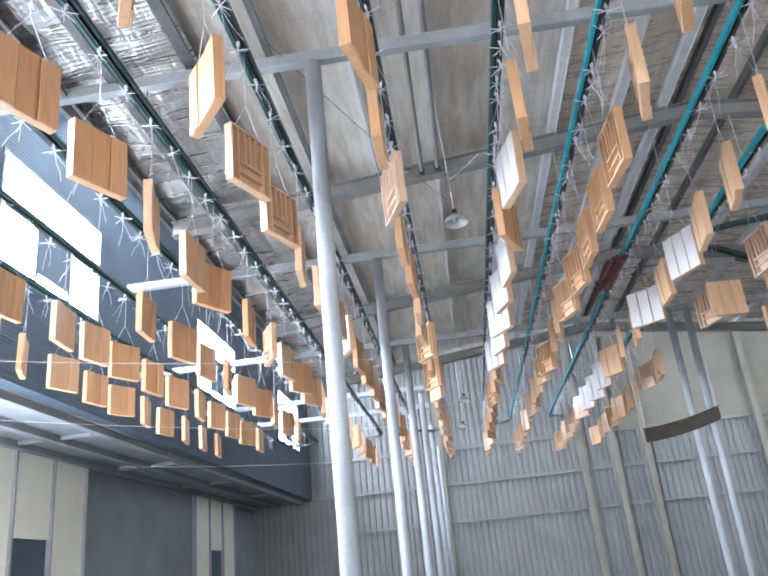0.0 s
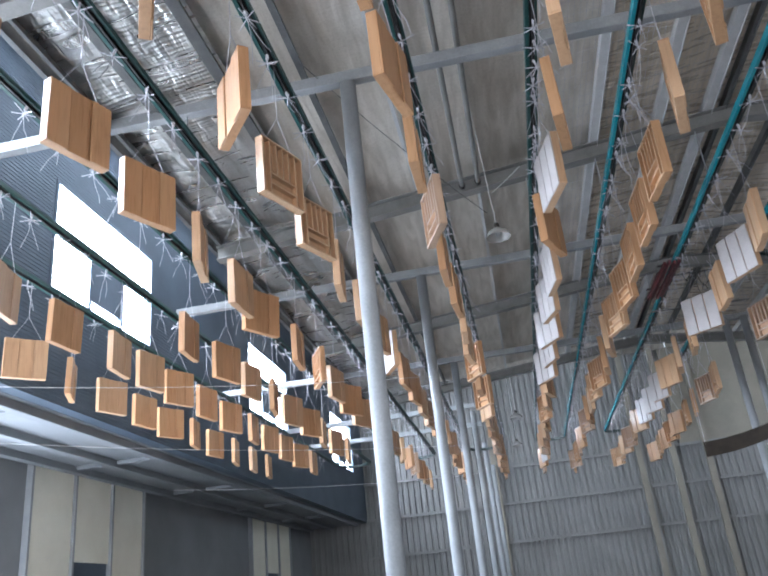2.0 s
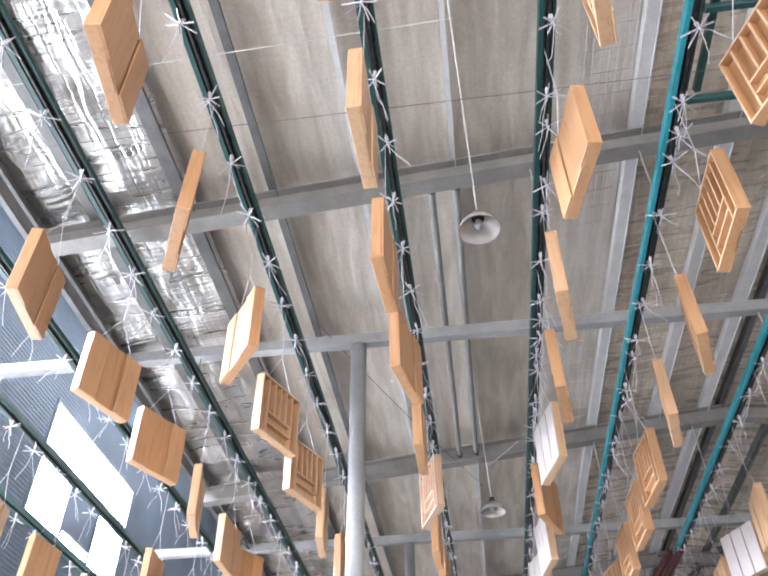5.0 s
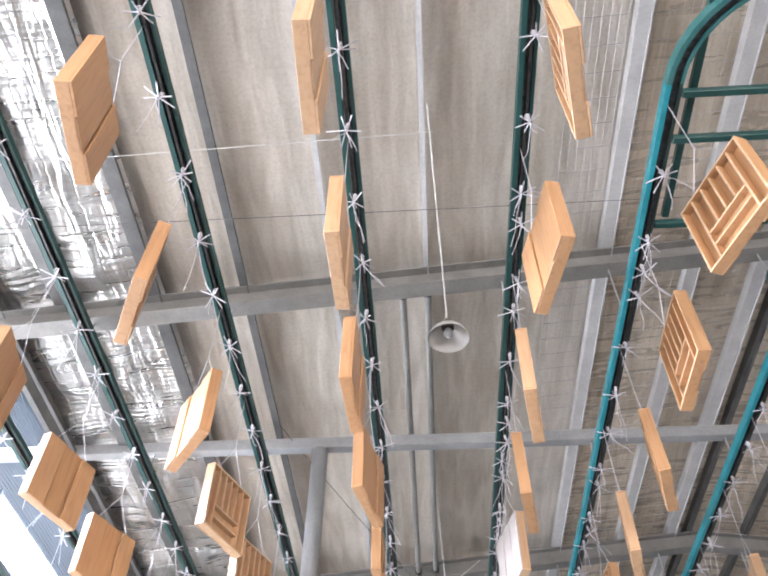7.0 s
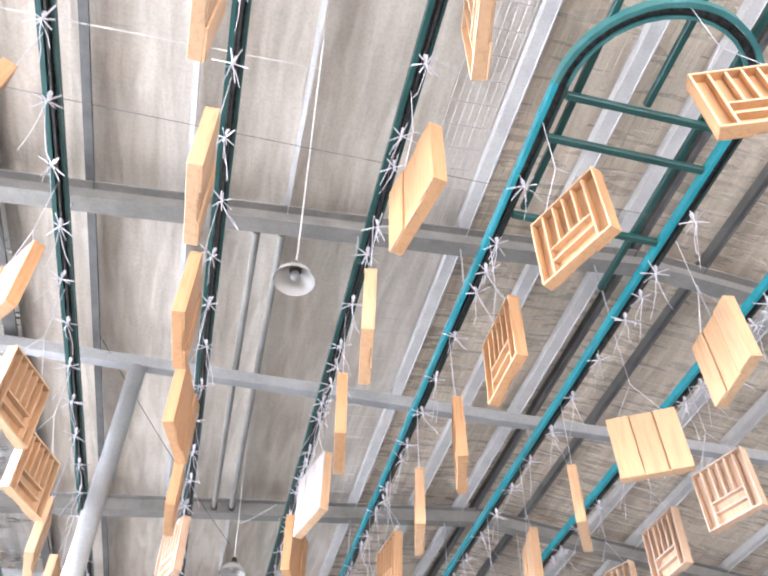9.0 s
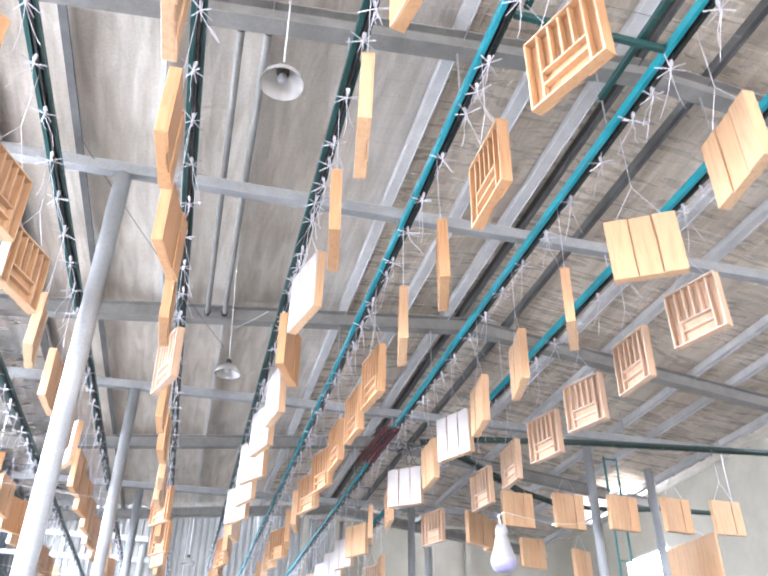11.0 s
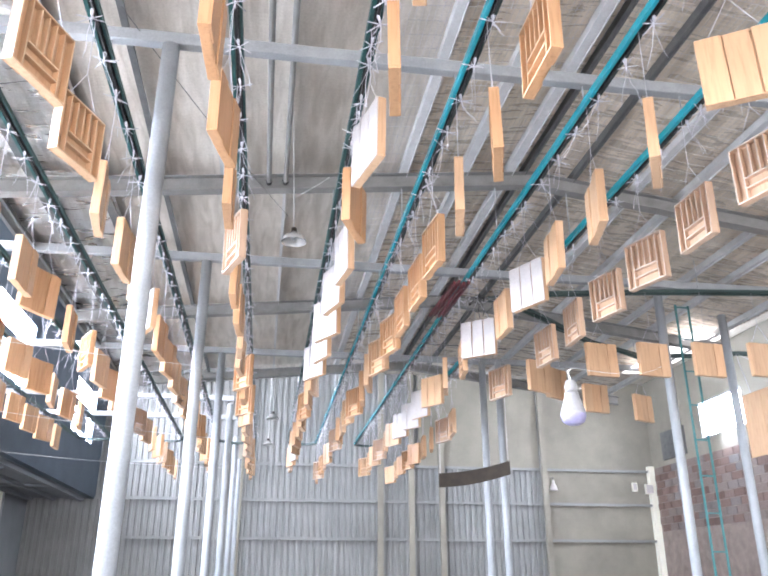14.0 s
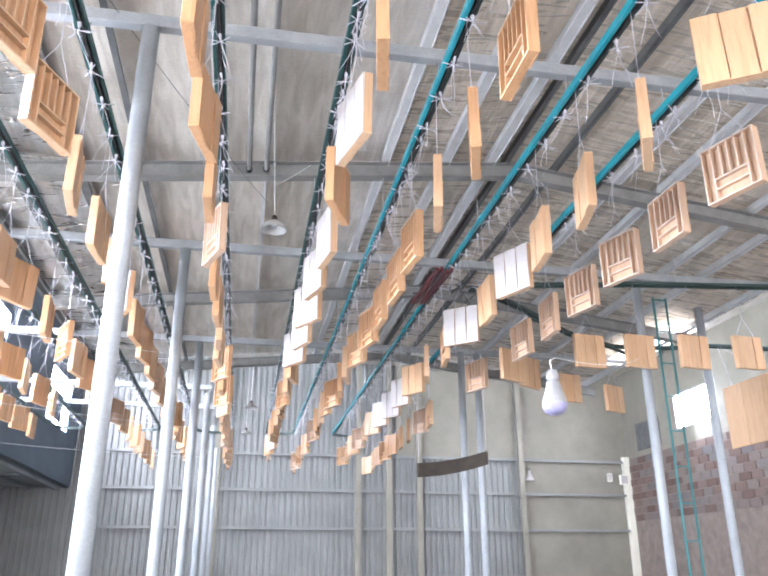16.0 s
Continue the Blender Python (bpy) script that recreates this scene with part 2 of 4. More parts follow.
def part(name, bm, material, parent=None, label=""):
    ob = new(name, mesh_of(name, bm, material) if isinstance(bm, bmesh.types.BMesh) else bm)
    ob.parent = parent
    return tagged(ob, label=label)


def boxed(name, dims, material, parent=None, label="", bevel=0.0):
    bm = bmesh.new()
    box(bm, *dims, bevel=bevel)
    return part(name, bm, material, parent, label)


def thing(name, x=0, y=0, z=0, rz=0, **tags):
    e = new(name)
    e.empty_display_size = 0.2
    e.matrix_basis = pose(x, y, z, 0, 0, rz)
    return tagged(e, **tags)


def setting(ob, label):
    return tagged(ob, label=label, kind="structure")


# ---- the hall ----
T = EYE + 4.5            # tie beams
RAIL = EYE + 4.23        # conveyor rails
XL, XR, YF, YB = -7.0, 18.5, 34.5, -9.0
TOP = EYE + 9.4
TIES = [5.69 + 4.76 * k for k in range(-2, 6)]
RAFTERS = [3.89 + 4.6 * k for k in range(-2, 4)]
LOW_END = 17.9


def roof_z(x):
    """Underside of the rafters over the low bay: a shallow gable."""
    return EYE + (4.67 + 0.1 * x if x < 3.4 else 5.01 - 0.13 * (x - 3.4))


bm = bmesh.new()
box(bm, XL - 3.5, XR + 0.3, YB - 0.3, YF + 0.3, -0.3, 0)
setting(part("floor", bm, CONCRETE), "worn dark grey concrete factory floor")


# Unseen pale sheet, added to bounce sunlight up onto the eave foil.
BOUNCE_FLOOR = noisy("pale_bounce_floor", (0.66, 0.65, 0.62), (0.77, 0.76, 0.73), rough=0.6, scale=1.5)
bm = bmesh.new()
box(bm, XL - 2.69, XL + 1.6, 0, 16, 0.004, 0.012)
setting(part("floor_annexe", bm, BOUNCE_FLOOR), "unseen pale floor sheet added to bounce sunlight upwards")


def corrugated(name, axis, fixed, a0, a1, z0, z1, pitch, depth, material, label, out):
    """A trapezoid-profiled steel wall along x or y."""
    bm = bmesh.new()
    prof = []
    a = a0
    while a < a1:
        for da, d in ((0, 0), (0.30, 0), (0.40, depth), (0.90, depth), (1.0, 0)):
            prof.append((a + da * pitch, d))
        a += pitch
    cols = []
    for a, d in prof:
        p = (a, fixed + out * d) if axis == "x" else (fixed + out * d, a)
        cols.append((bm.verts.new((*p, z0)), bm.verts.new((*p, z1))))
    for c, e in zip(cols, cols[1:]):
        bm.faces.new((c[0], e[0], e[1], c[1]))
    back = []
    for a in (a0, a1):
        p = (a, fixed + 0.2 * -out) if axis == "x" else (fixed - 0.2 * out, a)
        back.append((bm.verts.new((*p, z0)), bm.verts.new((*p, z1))))
    bm.faces.new((back[0][0], back[0][1], back[1][1], back[1][0]))
    return setting(part(name, bm, material), label)


# far wall: profiled steel to the left, smooth panels high on the right
corrugated("wall_north", "x", YF, XL - 3.4, 12.9, 0, TOP, 0.27, 0.06, CLADDING, "pale grey profiled steel cladding of the far wall", -1)
bm = bmesh.new()
box(bm, 12.9, XR, YF - 0.02, YF + 0.3, 0, TOP)
setting(part("wall_north_plain", bm, PLASTER), "plain grey-beige rendered end of the far wall")
bm = bmesh.new()
box(bm, 7.0, 12.75, YF - 0.16, YF - 0.07, EYE + 5.12, TOP)
setting(part("wall_panel", bm, PLASTER), "smooth grey-beige boarding over the cladding")
for zz in (1.9, 3.5, 5.05):
    g = boxed("girt", (XL, XR, YF - 0.24, YF - 0.17, EYE + zz - 0.06, EYE + zz + 0.06), CLADDING)
    setting(g, "grey steel girt along the far wall")
for xx in (-1, 5.2, 6.6, 8.0, 12.9):
    g = boxed("wall_post", (xx - 0.12, xx + 0.12, YF - 0.46, YF - 0.245, 0, TOP), PLASTER)
    setting(g, "grey steel wall post")

# left wall of the tall side bay with its high windows, open to a low annexe below
SOF = EYE + 3.45
# The first two windows are out of view, added at like spacing for light.
WINS = [(-7.9, -4.4), (0.9, 4.4), (10.2, 13.75), (19.5, 23.1), (28.7, 32.3)]
WZ0, WZ1 = EYE + 5.3, EYE + 7.4
bm = bmesh.new()
edges = [YB] + [v for w in WINS for v in w] + [YF]
for i in range(0, len(edges), 2):
    box(bm, XL - 0.25, XL, edges[i], edges[i + 1], SOF, TOP)
for a, b in WINS:
    box(bm, XL - 0.25, XL, a, b, SOF, WZ0)
    box(bm, XL - 0.25, XL, a, b, WZ1, TOP)
rib = SOF + 0.05
while rib < TOP - 0.1:
    spans = [(edges[i], edges[i + 1]) for i in range(0, len(edges), 2)] if WZ0 - 0.05 < rib < WZ1 else [(YB, YF - 0.5)]
    for a, b in spans:
        box(bm, XL + 0.0005, XL + 0.009, a + 0.02, b - 0.02, rib, rib + 0.03)
    rib += 0.07
setting(part("wall_west", bm, DIM), "dark blue-grey ribbed steel wall with high windows")
for k, (a, b) in enumerate(WINS):
    w = thing("window_%d" % (k + 1), XL, a, WZ0, label="large backlit steel window high in the wall", category="window", kind="structure")
    wd, ht = b - a, WZ1 - WZ0
    bm = bmesh.new()
    for y0, y1, z0, z1 in ((0, wd, 0, 0.07), (0, wd, ht - 0.07, ht), (0, 0.07, 0.07, ht - 0.07), (wd - 0.07, wd, 0.07, ht - 0.07)):
        box(bm, -0.16, 0.02, y0, y1, z0, z1)
    part("window_frame", bm, DIM, w)
    bm = bmesh.new()
    box(bm, -0.13, -0.02, 0.07, wd - 0.07, ht * 0.56, ht * 0.62)
    for f_ in (0.36, 0.68):
        box(bm, -0.13, -0.02, wd * f_ - 0.04, wd * f_ + 0.04, 0.07, ht * 0.56)
    part("mullion", bm, DIM, w)
    boxed("panel", (-0.12, -0.04, wd * 0.36, wd * 0.68, 0.28, ht * 0.58), DIM, w, "dark closed panel of the window")
    boxed("pane", (-0.2, -0.17, 0.0, wd, 0, ht), DAY, w, "pane burnt out by daylight")
    opening_or_fill_light(XL - 0.145, (a + b) / 2, (WZ0 + WZ1) / 2, 4, (a + b) / 2, (WZ0 + WZ1) / 2, wd - 0.16, ht - 0.16, 950 if a < 5 else 1300 if a < 15 else 600 if a < 25 else 200)

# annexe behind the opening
bm = bmesh.new()
box(bm, -10.2, XL - 0.26, YB, YF, SOF, SOF + 0.2)
setting(part("ceiling_annexe", bm, SOFFIT), "flat grey soffit of the low side annexe")
# The gateway and its lamp lie out of view, added for low side light.
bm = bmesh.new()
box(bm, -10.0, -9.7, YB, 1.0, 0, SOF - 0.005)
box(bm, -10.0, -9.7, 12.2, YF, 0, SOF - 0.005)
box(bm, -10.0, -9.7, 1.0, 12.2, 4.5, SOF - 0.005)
setting(part("wall_annexe", bm, SOFFIT), "grey rendered wall of the side annexe with an added unseen gateway")
opening_or_fill_light(-9.85, 6.6, 2.25, 0, 6.6, 3.2, 11, 4.4, 1500)
for a, b in ((13.9, 18.6), (26.5, 31.0)):
    bay = thing("wall_panel_bay", -9.69, a, 0, label="cream rendered bay of the annexe wall", kind="structure")
    n_ = 3
    for i in range(n_):
        w_ = (b - a) / n_
        if i == 1:
            boxed("panel", (0, 0.08, i * w_ + 0.04, (i + 1) * w_ - 0.04, 3.1, SOF - 0.01), CREAM, bay, bevel=0.01)
            boxed("dark_pane", (0.01, 0.03, i * w_ + 0.04, (i + 1) * w_ - 0.04, 0.0, 3.1), DIM, bay)
        else:
            boxed("panel", (0, 0.08, i * w_ + 0.04, (i + 1) * w_ - 0.04, 0, SOF - 0.01), CREAM, bay, bevel=0.01)
    for i in range(n_ + 1):
        boxed("mullion", (0, 0.14, i * w_ - 0.035, i * w_ + 0.035, 0, SOF - 0.012), GREYPAINT, bay)

for x in (-7.45, -8.55, -9.5):
    g = boxed("soffit_beam", (x - 0.09, x + 0.09, YB + 0.02, YF - 0.5, SOF - 0.15, SOF - 0.004), SOFFIT, bevel=0.008)
    setting(g, "grey beam along the soffit of the annexe")
for y in TIES:
    if y > 9:
        for xa, xb in ((-8.45, -7.55), (-9.4, -8.65)):
            g = boxed("soffit_rib", (xa, xb, y - 0.06, y + 0.06, SOF - 0.09, SOF - 0.004), SOFFIT, bevel=0.006)
            setting(g, "grey rib across the soffit of the annexe")

# right wall in brick with one window
RW_ = (26.7, 29.9)
RZ0, RZ1 = EYE + 5.85, EYE + 7.4
bm = bmesh.new()
BT = EYE + 5.2
box(bm, XR, XR + 0.3, YB, RW_[0], BT, TOP)
box(bm, XR, XR + 0.3, RW_[1], YF, BT, TOP)
box(bm, XR, XR + 0.3, *RW_, BT, RZ0)
box(bm, XR, XR + 0.3, *RW_, RZ1, TOP)
setting(part("wall_east", bm, PLASTER), "grey-beige rendered upper wall")
bm = bmesh.new()
box(bm, XR - 0.06, XR + 0.3, YB, YF - 0.03, 0, BT - 0.004)
wall_brick = setting(part("wall_east_brick", bm, BRICK), "rough dull red brickwork of the lower wall")
BLOCK = noisy_blocks("weathered_block")
bm = bmesh.new()
box(bm, -0.03, 0, -0.335, 0.335, -0.145, 0.145, bevel=0.006)
block_mesh = mesh_of("block", bm, BLOCK)
rb = random.Random(5)
for k in range(9):
    for i in range(23):
        blk = part("block", block_mesh, None, wall_brick)
        blk.matrix_basis = pose(XR - 0.058 - rb.uniform(0, 0.012), 18.3 + 0.7 * i + 0.35 * (k % 2), BT - 0.17 - 0.32 * k, rb.uniform(-0.6, 0.6))
g = boxed("corner_post", (XR - 0.36, XR - 0.07, YF - 0.3, YF - 0.03, 0, BT + 0.1), CREAM)
setting(g, "cream corner pilaster beside the brickwork")
g = boxed("vent_panel", (XR - 0.1, XR - 0.004, 31.2, 33.2, BT + 0.25, BT + 1.5), DARKSTEEL)
setting(g, "dark vent high in the wall")
w = thing("window_4", XR, RW_[0], RZ0, label="backlit window in the brick wall", category="window", kind="structure")
bm = bmesh.new()
for y0, y1, z0, z1 in ((0, 3.2, 0, 0.08), (0, 3.2, 1.47, 1.55), (0, 0.08, 0.08, 1.47), (3.12, 3.2, 0.08, 1.47), (1.56, 1.64, 0.08, 1.47)):
    box(bm, 0, 0.15, y0, y1, z0, z1)
part("window_frame", bm, GREYPAINT, w)
boxed("pane", (0.16, 0.2, 0, 3.2, 0, 1.55), DAY, w, "pane burnt out by daylight")
opening_or_fill_light(XR - 0.12, 28.3, (RZ0 + RZ1) / 2, 0, 15, 2, 3, 1.5, 500)

# unseen wall behind, with a wide gate assumed open so daylight comes from there
bm = bmesh.new()
box(bm, XL - 3.5, -8.5, YB - 0.3, YB, 0, TOP)
box(bm, 11, XR + 0.3, YB - 0.3, YB, 0, TOP)
box(bm, -8.5, 11, YB - 0.3, YB, 6.5, TOP)
setting(part("wall_south", bm, PLASTER), "unseen plain wall with a gateway assumed for light")
opening_or_fill_light(1.25, YB + 0.1, 3.3, 1.25, 8, 4.8, 19, 6.2, 1350, (1.0, 0.96, 0.91))

# high roof over the side bays and the far part
bm = bmesh.new()
box(bm, XL - 0.3, XR + 0.3, YB, YF, TOP, TOP + 0.25)
setting(part("ceiling_high", bm, FOIL), "high foil-lined roof over the hall")
# Glowing sheets and lamps hidden from view, added to brighten the hall.
for xa, xb in ((-6.5, -3.9), (10.5, 17.5)):
    g = boxed("skylight", (xa, xb, -7, 18, TOP - 0.06, TOP - 0.004), ROOF_FILL)
    setting(g, "unseen glowing fill sheets added under the high roof")
opening_or_fill_light(-5.2, 5, TOP - 0.15, -5.2, 5, 0, 2.6, 24, 300)
opening_or_fill_light(14, 6, TOP - 0.15, 14, 8, 0, 7, 24, 700)

# low foil roof
xs = [-3.35 + 0.12 * i for i in range(102)]
ys = [YB + 0.1 * i for i in range(int((LOW_END - YB) / 0.1) + 1)]


def slack(x, y):
    """How far the foil bellies out of its plane: loose folds by the eaves, gentle ripples elsewhere."""
    q = noise.noise((x * 2.2, y * 0.9, 3.1)) * 0.02 + noise.noise((x * 6.0, y * 1.2, 7.7)) * 0.006
    loose = max(0.0, min(1.0, (-2.1 - x) / 0.5))
    return q + loose * (0.06 * noise.noise((x * 1.6, y * 3.2, 1.0)) + 0.03 * noise.noise((x * 4.0, y * 6.5, 5.0)))


SHEETS = ((0, 11, "ceiling_eave", FOIL_CLEAN, "bright quilted silver foil along the eave"),
          (11, 42, "ceiling_low", FOIL, "dusty silver foil insulation under a shallow roof"),
          (42, 101, "ceiling_ridge", FOIL_WORN, "creased dull foil insulation over the ridge"))
for i0, i1, name_, foil_, label_ in SHEETS:
    bm = bmesh.new()
    grid = [[bm.verts.new((x, y, roof_z(x) + 0.33 + slack(x, y))) for y in ys] for x in xs[i0:i1 + 1]]
    for a, b in zip(grid, grid[1:]):
        for i in range(len(ys) - 1):
            f_ = bm.faces.new((a[i], a[i + 1], b[i + 1], b[i]))
            f_.smooth = True
    bm2 = bmesh.ops.extrude_face_region(bm, geom=list(bm.faces))
    for v in bm2["geom"]:
        if isinstance(v, bmesh.types.BMVert):
            v.co.z += 0.06
    setting(part(name_, bm, foil_), label_)

# rafters: I-sections that follow the gable
SECTION = [(-0.075, 0), (0.075, 0), (0.075, 0.012), (0.006, 0.012), (0.006, 0.188), (0.075, 0.188), (0.075, 0.2), (-0.075, 0.2), (-0.075, 0.188), (-0.006, 0.188), (-0.006, 0.012), (-0.075, 0.012)]
for y in RAFTERS:
    for xa, xb in ((-3.35, 3.398), (3.402, 8.8)):
        bm = bmesh.new()
        ends = [[bm.verts.new((x, y + a, roof_z(x) + h)) for a, h in SECTION] for x in (xa, xb)]
        for i in range(12):
            j = (i + 1) % 12
            bm.faces.new((ends[0][i], ends[0][j], ends[1][j], ends[1][i]))
        bm.faces.new(ends[0][::-1])
        bm.faces.new(ends[1])
        setting(part("rafter", bm, RAFTER), "dull grey steel rafter under the foil roof")

# galvanised safety mesh that carries the foil over the ridge
bm = bmesh.new()
for i in range(118):
    x = 1.2 + 0.062 * i
    tube(bm, (x, YB, roof_z(x) + 0.295), (x, LOW_END, roof_z(x) + 0.295), 0.002, 3)
for i in range(int((LOW_END - YB) / 0.2)):
    y = YB + 0.1 + 0.2 * i
    tube(bm, (1.2, y, roof_z(1.2) + 0.291), (3.4, y, roof_z(3.4) + 0.291), 0.002, 3)
    tube(bm, (3.4, y, roof_z(3.4) + 0.291), (8.45, y, roof_z(8.45) + 0.291), 0.002, 3)
tagged(part("safety_mesh", bm, WIRE), label="fine galvanised wire mesh under the foil roof", category="wire mesh", kind="stuff")

# translucent roof sheets by the far eave
for xa, ya in ((7.95, 12.7), (7.95, 14.3)):
    zz = roof_z(xa + 0.4) + 0.2
    g = boxed("roof_light", (xa, xa + 0.75, ya, ya + 1.3, zz - 0.012, zz), ROOFLIGHT)
    setting(g, "bright translucent sheet in the low roof")

PURLINS = [(-3.3, 0.05), (-2.82, 0.10), (-2.07, 0.12), (-1.34, 0.07), (-0.62, 0.045), (0.15, 0.04), (1.65, 0.10), (2.45, 0.11), (3.07, 0.11), (3.28, 0.05), (3.95, 0.05), (4.82, 0.10), (5.47, 0.10), (6.8, 0.07), (7.4, 0.07), (8.5, 0.07)]
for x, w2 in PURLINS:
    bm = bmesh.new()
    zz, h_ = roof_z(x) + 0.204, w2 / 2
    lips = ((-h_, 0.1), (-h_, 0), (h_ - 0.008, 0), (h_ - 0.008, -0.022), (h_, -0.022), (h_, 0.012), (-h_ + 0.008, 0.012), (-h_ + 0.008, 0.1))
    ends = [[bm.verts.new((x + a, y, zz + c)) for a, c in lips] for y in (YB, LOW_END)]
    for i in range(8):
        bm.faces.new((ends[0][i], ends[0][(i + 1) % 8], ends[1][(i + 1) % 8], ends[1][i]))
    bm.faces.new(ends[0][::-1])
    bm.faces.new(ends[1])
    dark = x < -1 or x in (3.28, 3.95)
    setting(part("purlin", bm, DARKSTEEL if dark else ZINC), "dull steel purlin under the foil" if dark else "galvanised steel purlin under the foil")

# Added strip that keeps window light off the foil's outer edge.
bm = bmesh.new()
box(bm, -3.47, -3.42, YB, LOW_END, roof_z(-3.35) + 0.202, roof_z(-3.35) + 0.52)
setting(part("eave_fascia", bm, DARKSTEEL), "dull steel strip added along the low eave against window light")

# two service pipes between the rafters, with end fittings
for x in (-0.05, 0.155):
    bm = bmesh.new()
    zz = roof_z(x) + 0.075
    tube(bm, (x, 3.965, zz), (x, 8.415, zz), 0.03, 12)
    setting(part("pipe", bm, RAFTER), "grey steel pipe between two rafters")
    for y_ in (3.99, 8.39):
        bm = bmesh.new()
        tube(bm, (x, y_ - 0.02, zz), (x, y_ + 0.02, zz), 0.042, 12)
        setting(part("pipe_flange", bm, CHAIN), "dark flange at the end of a pipe")

# tie beams and columns
for y in TIES:
    if y > 18:
        continue
    x0, x1 = (-4.85 if 8 < y < 12 else XL + 0.01, 8.8)
    g = boxed("tie_beam", (x0, x1, y - 0.05, y + 0.05, T, T + 0.12), TIE, bevel=0.006)
    setting(g, "light grey steel tie beam across the hall")


# beams of the side bay past the low roof
for y in (19.55, 21.95):
    g = boxed("tie_beam", (XL + 0.01, -0.8, y - 0.05, y + 0.05, T, T + 0.12), GREYPAINT, bevel=0.006)
    setting(g, "light grey steel tie beam across the side bay")


def column(x, y, r, label):
    bm = bmesh.new()
    tube(bm, (0, 0, 0.02), (0, 0, T - 0.003), r, 20)
    for f_ in bm.faces:
        f_.smooth = len(f_.verts) == 4
    c = thing("column", x, y, 0, label=label, category="column", kind="structure")
    part("shaft", bm, GREYPAINT, c)
    boxed("base_plate", (-0.17, 0.17, -0.17, 0.17, 0.0, 0.02), GREYPAINT, c)
    return c


for y in TIES:
    if y > 4:
        column(-0.91, y, 0.075, "light grey round steel column")
for x, y in ((6.19, 10.62), (7.85, 11.5), (4.5, 15.0), (4.85, 15.0)):
    column(x, y, 0.07, "light grey steel column on the far side of the line")

# ---- conveyor ----
SPEED = 0.0677
HANG = EYE + 3.2          # middle of the hanging trays
DEPTH = 0.075
PITCH = 0.51
FAR_END = 24.0
ROWX = {-2: -5.65, -1: -4.62, 0: -3.57, 1: -2.51, 2: -1.41, 3: -0.325, 4: 0.755, 5: 1.63, 6: 2.865, 7: 3.85}
WAY = {-2: -1, -1: 1, 0: -1, 1: 1, 2: -1, 3: 1, 4: -1, 5: 1, 6: -1, 7: 1}
NEAR = {5: 2.0, 6: 2.0}
moving = []


def rail_profile(bm, pts, w=0.024, h=0.05, dz=0.0):
    """A rail swept along plan points at the rails' height."""
    rings = []
    for i, (x, y) in enumerate(pts):
        a, b = pts[max(i - 1, 0)], pts[min(i + 1, len(pts) - 1)]
        d = Vector((b[0] - a[0], b[1] - a[1], 0)).normalized()
        n = Vector((d.y, -d.x, 0))
        c = Vector((x, y, RAIL + dz))
        rings.append([bm.verts.new(c + n * s_ * w + Vector((0, 0, k * h))) for s_, k in ((-1, 0), (1, 0), (1, 1), (-1, 1))])
    for a, b in zip(rings, rings[1:]):
        for i in range(4):
            j = (i + 1) % 4
            bm.faces.new((a[i], a[j], b[j], b[i]))
    bm.faces.new(rings[0][::-1])
    bm.faces.new(rings[-1])


def offset(pts, d):
    out = []
    for i, (x, y) in enumerate(pts):
        a, b = pts[max(i - 1, 0)], pts[min(i + 1, len(pts) - 1)]
        t_ = Vector((b[0] - a[0], b[1] - a[1])).normalized()
        out.append((x + t_.y * d, y - t_.x * d))
    return out


def conveyor_line(pts, label, paint=None):
    """Painted channel, the dark slot with the chain, and a flange, darkened as its shaded side on teal rails."""
    e = thing("conveyor_rail", label=label, category="conveyor rail", group="conveyor rails")
    bm = bmesh.new()
    rail_profile(bm, offset(pts, -0.026), 0.016, 0.075)
    part("channel", bm, paint or TEAL, e)
    bm = bmesh.new()
    rail_profile(bm, offset(pts, 0.018), 0.023, 0.03, 0.03)
    part("chain_slot", bm, CHAIN, e, "dark oily chain slot")
    bm = bmesh.new()
    rail_profile(bm, offset(pts, 0.052), 0.01, 0.05, 0.012)
    # On teal rails the flange's shade is put into its colour.
    part("flange", bm, paint or DEEPGREEN, e)
    return e


def arc(x0, x1, yc, side, n=14):
    """Half-circle from x0 to x1 round yc, bulging to side (-1: near end)."""
    c, r = (x0 + x1) / 2, (x1 - x0) / 2
    return [(c - r * math.cos(math.pi * i / n), yc + side * r * math.sin(math.pi * i / n)) for i in range(n + 1)]


def straight(x, ya, yb, n=2):
    return [(x, ya + (yb - ya) * i / (n - 1)) for i in range(n)]


for r, x in ROWX.items():
    if r > 3:
        conveyor_line(straight(x, NEAR.get(r, -3.0), FAR_END), "teal painted overhead conveyor rail with a dark chain slot", GREEN if r == 4 else None)
    else:
        conveyor_line(straight(x, -3.0, FAR_END), "dark green overhead conveyor rail with a dark chain slot", GREEN)
for a, b in ((-2, -1), (0, 1), (2, 3), (4, 5), (6, 7)):
    conveyor_line(arc(ROWX[a], ROWX[b], FAR_END, 1), "green return bend of the conveyor rail at the far end", DEEPGREEN)
for a, b in ((1, 2), (3, 4)):
    conveyor_line(arc(ROWX[a], ROWX[b], NEAR.get(a, -3.0), -1)[::-1], "dark green return bend of the conveyor rail", GREEN)
conveyor_line(arc(ROWX[5], ROWX[6], NEAR[5], -1, 18)[::-1], "dull teal painted return bend of the conveyor rail", LADDER)

